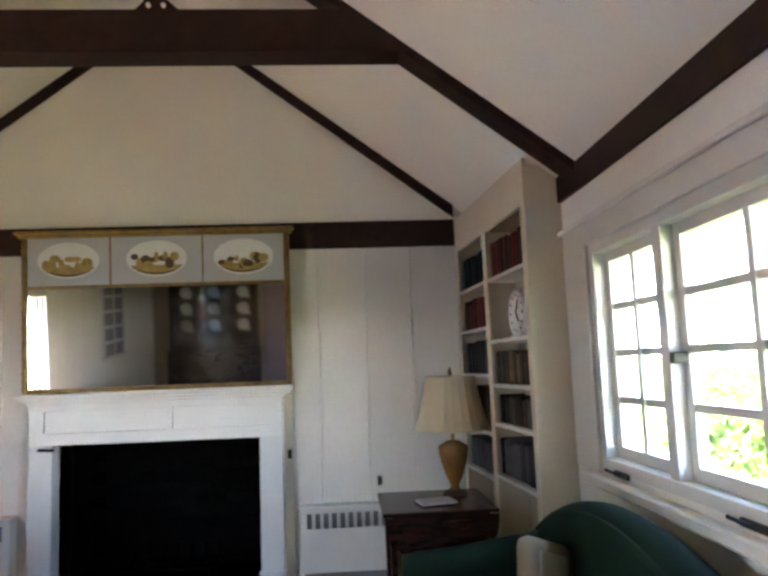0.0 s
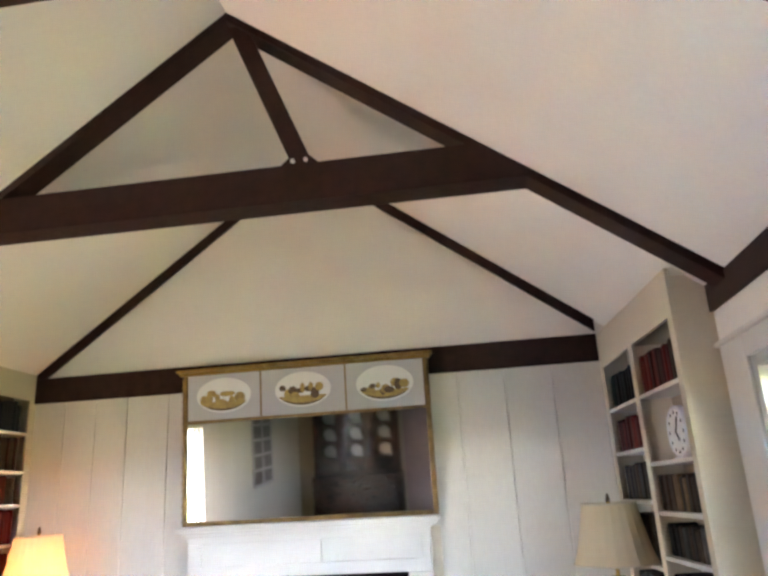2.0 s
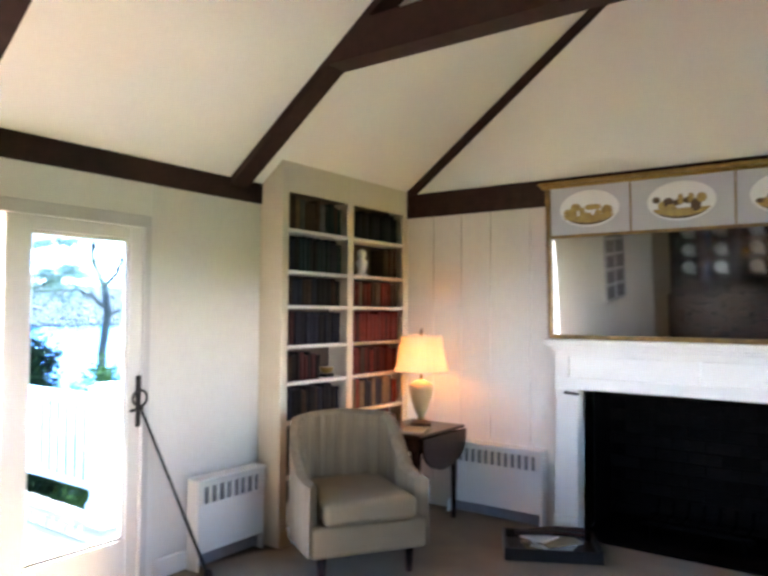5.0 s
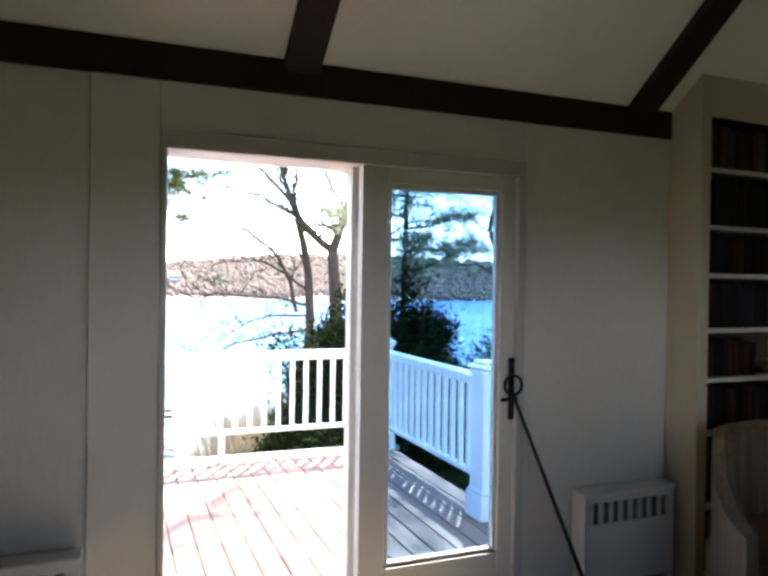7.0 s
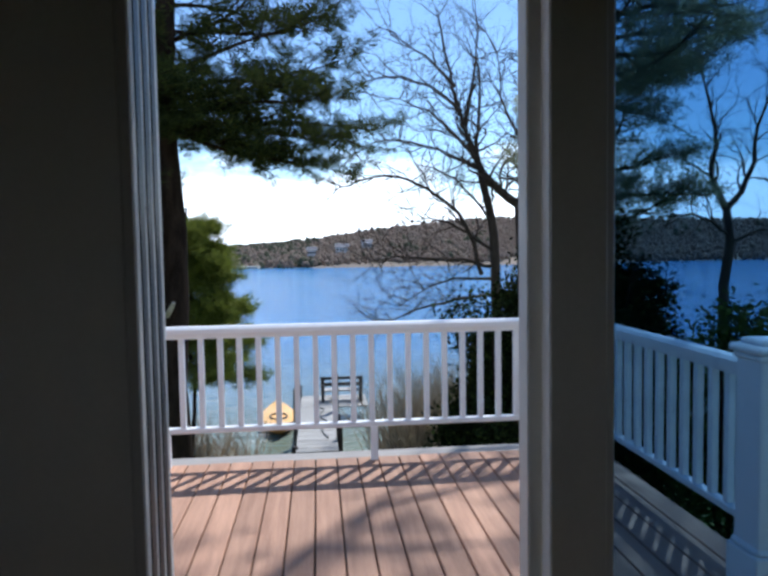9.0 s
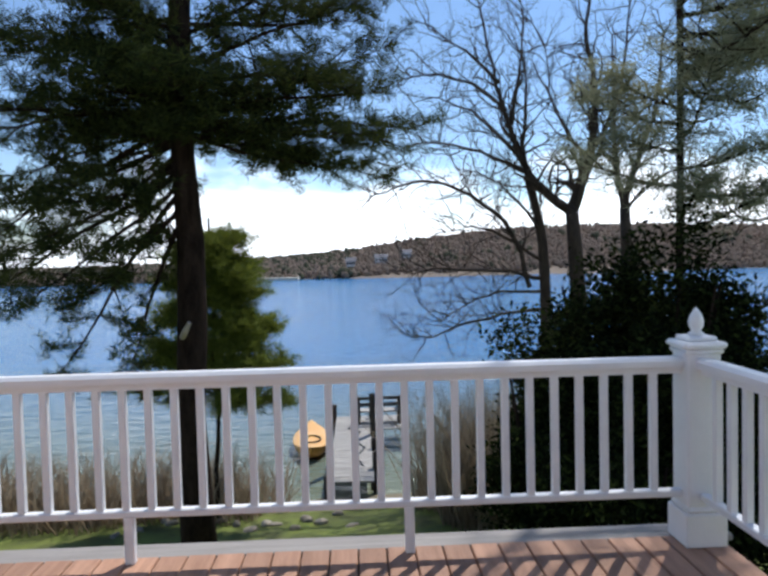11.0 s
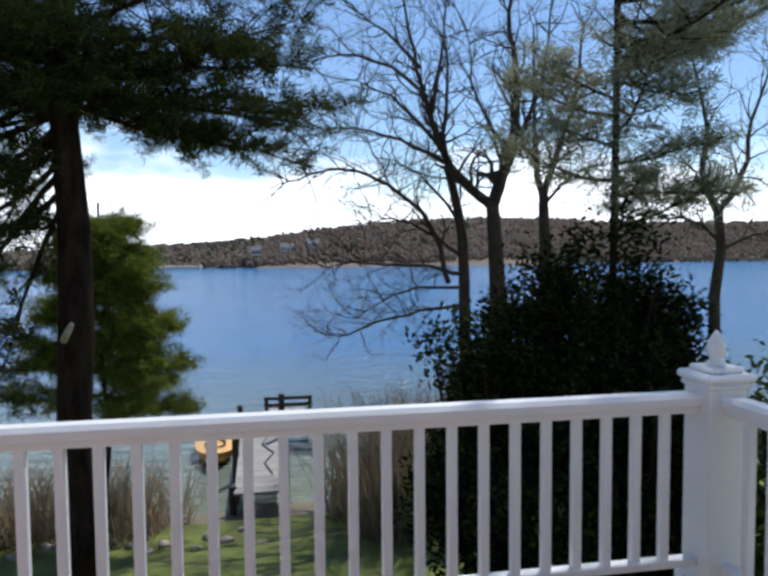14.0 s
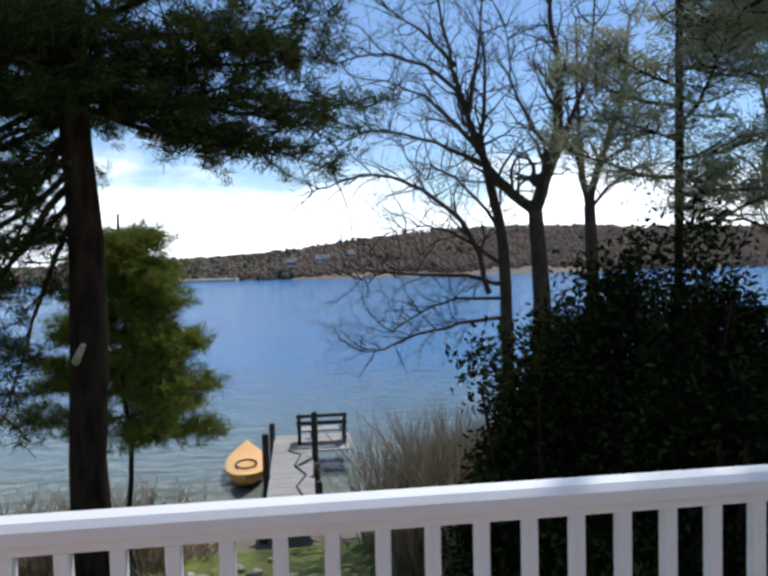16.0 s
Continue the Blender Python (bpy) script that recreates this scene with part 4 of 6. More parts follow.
bm = rounded(-0.135, -0.045, 0.0, 0.135, 0.045, 0.245, 0.042, 3)
bmesh.ops.transform(bm, matrix=pose(0, 0.05, 0, -16, 20, 0), verts=bm.verts)
for v in bm.verts:
    v.co.z += 0.03
part("cushion", bm, M_PILLOW, pil, smooth=True)
bm = bmesh.new()
add_box(bm, -0.08, -0.053, 0.055, 0.08, -0.042, 0.19, bevel=0.005)
bmesh.ops.transform(bm, matrix=pose(0, 0.05, 0.03, -16, 20, 0), verts=bm.verts)
part("centre_panel", bm, M_CURTAINPALE, pil, "pale centre panel")

# open case with papers on the hearth side
basket = thing("log_tray", -2.02, 4.72, 0.0, "black open tray holding papers and kindling on the carpet", "tray", rz=28)
for x0, y0, x1, y1 in ((-0.30, -0.21, 0.30, -0.19), (-0.30, 0.19, 0.30, 0.21), (-0.30, -0.19, -0.28, 0.19), (0.28, -0.19, 0.30, 0.19)):
    part("side", box(x0, y0, 0.0, x1, y1, 0.075, bevel=0.004), M_BLACK, basket)
part("bottom", box(-0.28, -0.19, 0.004, 0.28, 0.19, 0.018), M_BLACK, basket)
rq = random.Random(3)
for k in range(6):
    o = obj("paper", box(-0.13, -0.09, 0, 0.13, 0.09, 0.012, bevel=0.003), M_OVAL if k % 2 else M_PILLOW, label="loose pale paper lying in the black tray", category="paper", group="papers in the tray")
    o.matrix_basis = pose(-2.02 + rq.uniform(-0.08, 0.08), 4.72 + rq.uniform(-0.06, 0.06), 0.019 + 0.0125 * k, 0, 0, rq.uniform(0, 90))
for k in range(2):
    o = obj("kindling", tube([(-0.22, 0, 0), (0, 0.01, 0.01), (0.22, 0, 0)], [0.02, 0.024, 0.018], 7), M_MAHOG, label="dark stick of kindling on the tray's papers", category="kindling", group="kindling in the tray")
    o.matrix_basis = pose(-2.02, 4.70 + 0.06 * k, 0.118, 0, 0, 28 + 14 * k)

# switches on the panelling
for x, z in ((-0.41, 0.88), (0.207, 0.67)):
    sw = thing("wall_socket", x, YG - 0.031 if x < 0 else YG - 0.019, z, "small dark wall socket on the panelling", "socket", "wall sockets")
    part("plate", box(-0.014, -0.006, -0.03, 0.014, 0.0, 0.03, bevel=0.002), M_BLACK, sw)
    part("plug", box(-0.01, -0.022, -0.018, 0.01, -0.006, 0.006, bevel=0.003), M_BLACK, sw)

# back of the room, as the mirror shows it
cab = thing("china_cabinet", -2.45, YB + 0.001, 0.0, "dark wooden china cabinet with glass doors and white dishes", "cabinet")
part("lower_body", box(-0.85, 0, 0, 0.85, 0.48, 0.88, bevel=0.006), M_MAHOG, cab)
bm = bmesh.new()
add_box(bm, -0.82, 0, 0.88, 0.82, 0.03, 2.15)
for x in (-0.82, -0.29, 0.26, 0.79):
    add_box(bm, x, 0.03, 0.88, x + 0.03, 0.36, 2.15)
add_box(bm, -0.86, 0, 2.15, 0.86, 0.40, 2.22, bevel=0.02)
part("upper_body", bm, M_MAHOG, cab)
for z in (1.2, 1.52, 1.84):
    part("shelf", box(-0.79, 0.03, z - 0.02, 0.79, 0.33, z), M_MAHOG, cab)
for x0 in (-0.79, -0.26, 0.29):
    bm = bmesh.new()
    for a, b, c, d in ((x0, x0 + 0.05, 0.9, 2.13), (x0 + 0.45, x0 + 0.5, 0.9, 2.13), (x0 + 0.05, x0 + 0.45, 0.9, 0.96), (x0 + 0.05, x0 + 0.45, 2.07, 2.13)):
        add_box(bm, a, 0.36, c, b, 0.38, d, bevel=0.003)
    dr = part("door", bm, M_MAHOG, cab)
    part("pane", box(x0 + 0.05, 0.367, 0.96, x0 + 0.45, 0.371, 2.07), M_GLASS, dr).visible_shadow = False
for z in (1.2, 1.52, 1.84):
    for x in (-0.55, -0.03, 0.53):
        pl_ = obj("plate", lathe([(0.05, 0), (0.11, 0.012), (0.12, 0.02), (0.05, 0.008)], 20, m=pose(0, 0, 0.118, 80)), M_CHINA, label="white china plate standing in the dark cabinet", category="plate", group="plates in the cabinet")
        pl_.matrix_basis = pose(-2.45 + x, YB + 0.12, z + 0.003)
        cp = obj("cup", lathe([(0.02, 0), (0.035, 0.03), (0.04, 0.06)], 14), M_CHINA, label="white china cup in the dark cabinet", category="cup", group="cups in the cabinet")
        cp.matrix_basis = pose(-2.45 + x + 0.12, YB + 0.24, z + 0.001)
obj("door_2", box(-1.55, YB + 0.001, 0, -0.65, YB + 0.04, 2.05, bevel=0.006), M_CURTAIN, label="mauve painted panelled door in the back wall", category="door", **structure)
w2 = thing("window_2", XL, -1.25, 1.0, "narrow many-paned cabinet window on the door wall", "window")
w2["kind"] = "structure"
bm = bmesh.new()
for y in (-0.5, -0.02, 0.46):
    add_box(bm, 0.001, y, 0, 0.03, y + 0.04, 1.2, bevel=0.003)
for k in range(6):
    add_box(bm, 0.002, -0.46, 1.2 * k / 5 - 0.02, 0.028, 0.46, 1.2 * k / 5 + 0.02, bevel=0.003)
part("window_frame", bm, M_GREYPANEL, w2)
for j in range(2):
    for k in range(5):
        part("pane", box(0.003, -0.46 + 0.48 * j, 1.2 * k / 5 + 0.02, 0.01, -0.02 + 0.48 * j, 1.2 * (k + 1) / 5 - 0.02), M_SLOT, w2)

# ---------------------------------------------------------------- outdoors
WATER = -3.6
M_GRASS = mat("lawn", (0.20, 0.25, 0.035), (0.06, 0.065, 0.018), 1.7, 45, 0.9, 0.9)
M_WATER = bpy.data.materials.new("lake_water")
M_WATER.use_nodes = True
_n, _l = M_WATER.node_tree.nodes, M_WATER.node_tree.links
_b = _n["Principled BSDF"]
_b.inputs["Roughness"].default_value = 0.12
_b.inputs["IOR"].default_value = 1.33
_tc, _mp, _w1, _w2, _bp = _n.new("ShaderNodeTexCoord"), _n.new("ShaderNodeMapping"), _n.new("ShaderNodeTexNoise"), _n.new("ShaderNodeTexNoise"), _n.new("ShaderNodeBump")
_mp.inputs["Scale"].default_value = (1.0, 0.45, 1.0)
_mp.inputs["Rotation"].default_value = (0, 0, radians(-12))
_w1.inputs["Scale"].default_value, _w1.inputs["Detail"].default_value = 2.2, 5.0
_w2.inputs["Scale"].default_value, _w2.inputs["Detail"].default_value = 0.09, 3.0
_l.new(_tc.outputs["Object"], _mp.inputs["Vector"])
_l.new(_mp.outputs["Vector"], _w1.inputs["Vector"])
_l.new(_tc.outputs["Object"], _w2.inputs["Vector"])
_bp.inputs["Strength"].default_value, _bp.inputs["Distance"].default_value = 0.7, 0.35
_l.new(_w1.outputs["Fac"], _bp.inputs["Height"])
_l.new(_bp.outputs["Normal"], _b.inputs["Normal"])
_cr, _sx, _sh, _mx = _n.new("ShaderNodeMix"), _n.new("ShaderNodeSeparateXYZ"), _n.new("ShaderNodeMapRange"), _n.new("ShaderNodeMix")
_cr.data_type = _mx.data_type = "RGBA"
# blues put into the base colour stand in for sky the waves reflect
_cr.inputs[6].default_value, _cr.inputs[7].default_value = (0.03, 0.14, 0.33, 1), (0.06, 0.22, 0.45, 1)
_l.new(_w2.outputs["Fac"], _cr.inputs[0])
_sh.inputs["From Min"].default_value, _sh.inputs["From Max"].default_value = -40.0, -17.5
_l.new(_tc.outputs["Object"], _sx.inputs["Vector"])
_l.new(_sx.outputs["X"], _sh.inputs["Value"])
_l.new(_sh.outputs["Result"], _mx.inputs[0])
_l.new(_cr.outputs[2], _mx.inputs[6])
_mx.inputs[7].default_value = (0.17, 0.19, 0.12, 1)  # sandy shallows
_l.new(_mx.outputs[2], _b.inputs["Base Color"])
M_BARK = mat("pine_bark", (0.050, 0.034, 0.025), (0.012, 0.008, 0.006), 9, 60, 0.95, 0.9, stretch=(1, 1, 0.25), spec=0.05)
M_BARE = mat("grey_bark", (0.10, 0.075, 0.058), (0.035, 0.026, 0.021), 9, 60, 0.9, 0.6, stretch=(1, 1, 0.3), spec=0.1)
M_NEEDLES = island_mat("pine_needles", [(0.014, 0.022, 0.010), (0.034, 0.046, 0.014), (0.085, 0.10, 0.025), (0.018, 0.026, 0.012)], 0.8, 0.3, 0.05)
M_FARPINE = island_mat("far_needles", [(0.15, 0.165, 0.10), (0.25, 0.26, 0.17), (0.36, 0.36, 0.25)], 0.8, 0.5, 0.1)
# near-black leaf tones hold the shrubs' deep shade; the palest, their sunlit tips
M_SHRUB = island_mat("shaded_yew_leaves", [(0.006, 0.008, 0.003), (0.010, 0.014, 0.005), (0.02, 0.028, 0.008), (0.05, 0.065, 0.017)], 0.9, 0.15, 0.03)
M_BRUSH = island_mat("dead_brush", [(0.24, 0.175, 0.11), (0.33, 0.25, 0.165), (0.40, 0.32, 0.22), (0.18, 0.135, 0.09)], 0.9, 0.5)
M_DOCKWOOD = mat("weathered_dock_wood", (0.42, 0.40, 0.37), (0.27, 0.25, 0.23), 5, 50, 0.85, 0.3, stretch=(5, 0.6, 5), rand=0.12)
M_POSTWOOD = mat("dark_dock_post", (0.06, 0.045, 0.035), (0.025, 0.02, 0.016), 6, 50, 0.9, 0.4, stretch=(4, 4, 0.5))
M_STONEGREY = mat("pale_fieldstone", (0.40, 0.35, 0.28), (0.20, 0.17, 0.13), 6, 40, 0.9, 0.4, rand=0.2)
rng = random.Random(4)


def ground_z(x, y):
    """Lawn falling from the house to the shore, lake bed, and the far hills."""
    shore = -17.0 - 0.5 * math.sin(y * 0.21) - 0.004 * y * y * (1 if abs(y) < 40 else 40.0 * 40.0 / (y * y))
    if x > shore:
        t = max(0.0, min(1.0, (x - shore) / 9.0))
        up = max(0.0, min(1.0, (x + 3.6) / 5.0))
        return WATER + 0.10 + 1.15 * t + 2.0 * up + 0.06 * noise.noise((x * 0.6, y * 0.6, 0))
    d = shore - x
    far = -187.0 + 5.0 * math.sin(y * 0.03) + 2.0 * math.sin(y * 0.11)
    if x > far:
        return WATER + 0.10 - min(2.6, 0.16 * d) * min(1.0, (x - far) / 12.0 + 0.02)
    rise = min(1.0, (far - x) / 130.0)
    h = 3.5 + 12.5 / (1.0 + math.exp(-(y - 8.0) / 26.0)) + 3.0 * noise.noise((x * 0.012, y * 0.012, 3))
    return WATER + 0.15 + h * (1 - (1 - rise) ** 2)


def spaced(limit, near, step, grow):
    out, p, s = [0.0], 0.0, step
    while p < limit:
        p += s
        if p > near:
            s *= grow
        out.append(p)
    return out


gx = sorted({-12.0 - v for v in spaced(1500, 26, 0.7, 1.12)} | {-12.0 + v for v in spaced(1200, 10, 0.7, 1.25)} | {-187.0 - v * 9 for v in range(-2, 16)})
gy = sorted({v for v in spaced(1500, 24, 0.8, 1.09)} | {-v for v in spaced(1500, 24, 0.8, 1.09)})
verts = [(x, y, ground_z(x, y)) for x in gx for y in gy]
ny = len(gy)
faces = [(i * ny + j, (i + 1) * ny + j, (i + 1) * ny + j + 1, i * ny + j + 1) for i in range(len(gx) - 1) for j in range(ny - 1)]
me = bpy.data.meshes.new("ground")
me.from_pydata(verts, [], faces)
me.materials.append(M_GRASS)
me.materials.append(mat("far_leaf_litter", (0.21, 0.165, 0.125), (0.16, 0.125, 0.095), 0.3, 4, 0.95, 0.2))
me.materials.append(mat("lake_bed", (0.20, 0.17, 0.11), (0.12, 0.10, 0.07), 0.8, 14, 0.95, 0.3))
for f in me.polygons:
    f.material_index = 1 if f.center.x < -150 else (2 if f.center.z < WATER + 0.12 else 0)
me.shade_smooth()
ground = tagged(new("ground", me), "patchy green lawn sloping to the lake shore", "ground", kind="structure")

bm = bmesh.new()
vs = [bm.verts.new(p) for p in ((-1400, -1400, WATER), (-14.5, -1400, WATER), (-14.5, 1400, WATER), (-1400, 1400, WATER))]
bm.faces.new(vs)
obj("water", bm, M_WATER, label="rippled blue lake water", category="water", **structure)

# deck: boards run from the house to the railing
DX0, DX1, DYA, DYB = -7.03, -3.822, -4.0, 3.57
deck = thing("deck", -5.4, 0, DECK, "weathered reddish cedar deck outside the sliding door", "deck")
deck["kind"] = "structure"
plank = box(DX0 - DX0, -0.0685, -0.035, DX1 - DX0, 0.0685, 0.0, bevel=0.005)
first = None
y = DYB - 0.072
while y > DYA:
    if first is None:
        first = part("plank", plank, M_DECK, deck)
        pk = first
    else:
        pk = new("plank", first.data)
        pk.parent = deck
    pk.location = (DX0 + 5.4, y, rng.uniform(-0.0015, 0.0015))
    y -= 0.1445
# one added dark sheet closes the plank gaps and gives them their shade
part("underlay", box(DX0 + 5.41, DYA + 0.01, -0.055, DX1 + 5.39, DYB - 0.07, -0.037), M_POSTWOOD, deck, "dark sheet added under the planks to fill the gaps")
edge = box(DX0 - 0.18 + 5.4, DYA, -0.045, DX0 - 0.005 + 5.4, DYB + 0.1, -0.008, bevel=0.005)
part("edge_board", edge, M_DECKEDGE, deck, "grey weathered edge board")
part("joist", box(DX0 - 0.12 + 5.4, DYA, -0.30, DX0 - 0.07 + 5.4, DYB, -0.05), M_DECKEDGE, deck)
part("joist", box(DX0 + 5.4, DYB - 0.06, -0.30, DX1 + 5.4, DYB - 0.02, -0.04), M_DECKEDGE, deck)
for px_ in (-7.0, -5.4):
    for py_ in (-3.5, -0.5, 3.3):
        part("support_post", box(px_ - 0.07 + 5.4, py_ - 0.07, ground_z(px_, py_) - DECK - 0.1, px_ + 0.07 + 5.4, py_ + 0.07, -0.05), M_DECKEDGE, deck)

RX, RY = -6.965, 3.44


def railing(name_label, length, pitch, phase, feet):
    """A white railing along +x of its own frame: top rail, bottom rail, square balusters, feet."""
    t = thing("railing", 0, 0, DECK, name_label, "railing", "white deck railings")
    bmr = bmesh.new()
    o = [(-0.043, 0.905), (0.043, 0.905), (0.046, 0.938), (0.03, 0.955), (-0.03, 0.955), (-0.046, 0.938)]
    prism(o, "x", 0, length, bmr)
    add_box(bmr, 0, -0.02, 0.872, length, 0.02, 0.906)
    part("top_rail", bmr, M_RAIL, t)
    part("bottom_rail", box(0, -0.026, 0.235, length, 0.026, 0.272, bevel=0.006), M_RAIL, t)
    src = None
    s = phase
    while s < length - 0.03:
        if src is None:
            src = part("baluster", box(-0.0185, -0.0185, 0.0, 0.0185, 0.0185, 0.604, bevel=0.004), M_RAIL, t)
            b_ = src
        else:
            b_ = new("baluster", src.data)
            b_.parent = t
        b_.location = (s, 0, 0.270)
        s += pitch
    for f in feet:
        part("foot", box(f - 0.024, -0.024, 0.0, f + 0.024, 0.024, 0.237, bevel=0.004), M_RAIL, t)
    return t


def railing_post(x, y, acorn=True):
    """Square sleeve with a base skirt and a moulded cap, with or without an acorn finial."""
    t = thing("railing_post", x, y, DECK, "white square railing post with acorn finial" if acorn else "white square railing post with flat moulded cap", "post", "white railing posts")
    part("sleeve", box(-0.085, -0.085, 0, 0.085, 0.085, 0.985, bevel=0.006), M_RAIL, t)
    bmb = bmesh.new()
    add_box(bmb, -0.106, -0.106, 0, 0.106, 0.106, 0.17, bevel=0.006)
    add_box(bmb, -0.097, -0.097, 0.168, 0.097, 0.097, 0.20, bevel=0.012)
    part("base_skirt", bmb, M_RAIL, t)
    bmb = bmesh.new()
    add_box(bmb, -0.098, -0.098, 0.972, 0.098, 0.098, 1.0, bevel=0.01)
    add_box(bmb, -0.110, -0.110, 1.0, 0.110, 0.110, 1.035, bevel=0.012)
    add_box(bmb, -0.075, -0.075, 1.034, 0.075, 0.075, 1.06, bevel=0.008)
    part("cap", bmb, M_RAIL, t)
    if acorn:
        part("finial", lathe([(0.034, 1.055), (0.038, 1.072), (0.022, 1.085), (0.035, 1.106), (0.038, 1.130), (0.031, 1.158), (0.015, 1.187), (0.004, 1.202)], 16), M_RAIL, t, smooth=True)
    return t


railing_post(RX, RY)
railing_post(-4.98, RY, False)
railing_post(RX, -4.0)
r = railing("long white railing with square balusters along the deck's lake side", 7.27, 0.127, 0.142, (1.40, 2.797, 4.195, 5.59))
r.matrix_basis = pose(RX, RY - 0.085, DECK, 0, 0, -90)
r = railing("short white railing with square balusters along the deck's side", 1.87, 0.127, 0.12, ())
r.matrix_basis = pose(RX + 0.085, RY, DECK, 0, 0, 0)


# trees
def grow(bm_w, p, d, length, r, depth, twist, tips, spread=0.6, sag=0.0, seg=5, split=(2, 3), rr=rng):
    """One limb that wanders, and forks into thinner ones."""
    pts, rad, n = [p.copy()], [r], 4
    for k in range(n):
        d = (d + Vector((rr.uniform(-1, 1), rr.uniform(-1, 1), rr.uniform(-1, 1) + sag)) * twist).normalized()
        p = p + d * (length / n)
        pts.append(p.copy())
        rad.append(r * (1 - 0.4 * (k + 1) / n))
    tube(pts, rad, max(3, seg), bm_w)
    if depth == 0:
        tips.append((p, d))
        return
    for k in range(rr.randint(*split)):
        axis = Vector((rr.uniform(-1, 1), rr.uniform(-1, 1), rr.uniform(-1, 1))).normalized()
        nd = (d + axis * spread * rr.uniform(0.6, 1.3)).normalized()
        grow(bm_w, p.copy(), nd, length * rr.uniform(0.62, 0.88), rad[-1] * rr.uniform(0.55, 0.8), depth - 1, twist, tips, spread, sag, seg - 1, split, rr)
    # side twigs off the limb itself
    if depth >= 1:
        for k in (1, 2, 3):
            axis = Vector((rr.uniform(-1, 1), rr.uniform(-1, 1), rr.uniform(-0.6, 1))).normalized()
            grow(bm_w, pts[k].copy(), (d * 0.4 + axis).normalized(), length * rr.uniform(0.4, 0.7), rad[k] * 0.4, max(0, depth - 2), twist, tips, spread, sag, 3, split, rr)


def leaf_mesh(name, centres, size, count, spread, material, parent, label="", flat=1.0, aspect=0.25, rr=rng, droop=0.0):
    """Many small blades scattered round the given centres, as one crown."""
    vs, fs = [], []
    for c in centres:
        for _ in range(count):
            o = Vector((rr.gauss(0, 1), rr.gauss(0, 1), rr.gauss(0, 1) * flat)) * spread
            q = c + o
            u = Vector((rr.uniform(-1, 1), rr.uniform(-1, 1), rr.uniform(-0.7, 0.9) - droop)).normalized()
            w = u.orthogonal().normalized()
            w = (Matrix.Rotation(rr.uniform(0, 6.28), 3, u) @ w)
            s = size * rr.uniform(0.6, 1.4)
            k = len(vs)
            vs += [tuple(q), tuple(q + u * s * 0.5 + w * s * aspect), tuple(q + u * s), tuple(q + u * s * 0.5 - w * s * aspect)]
            fs.append((k, k + 1, k + 2, k + 3))
    me_ = bpy.data.meshes.new(name)
    me_.from_pydata(vs, [], fs)
    me_.materials.append(material)
    o_ = new(name, me_)
    o_.parent = parent
    if label:
        o_["label"] = label
    return o_


def needle_mesh(centres, length, count, material, parent, rr, up=0.25):
    """Bursts of thin needles, each burst fanning out of one twig's end, as one crown."""
    vs, fs = [], []
    for c in centres:
        axis = Vector((rr.gauss(0, 0.7), rr.gauss(0, 0.7), up + rr.gauss(0, 0.4)))
        for _ in range(count):
            u = (axis + Vector((rr.gauss(0, 1), rr.gauss(0, 1), rr.gauss(0, 0.8)))).normalized()
            w = u.orthogonal().normalized() * length * 0.045
            w = Matrix.Rotation(rr.uniform(0, 6.28), 3, u) @ w
            q = c + u * rr.uniform(0, 0.04) + Vector((rr.gauss(0, 0.035), rr.gauss(0, 0.035), rr.gauss(0, 0.025)))
            e = q + u * length * rr.uniform(0.6, 1.25)
            k = len(vs)
            vs += [tuple(q - w), tuple(q + w), tuple(e + w * 0.6), tuple(e - w * 0.6)]
            fs.append((k, k + 1, k + 2, k + 3))
    me_ = bpy.data.meshes.new("crown")
    me_.from_pydata(vs, [], fs)
    me_.materials.append(material)
    o_ = new("crown", me_)
    o_.parent = parent
    return o_


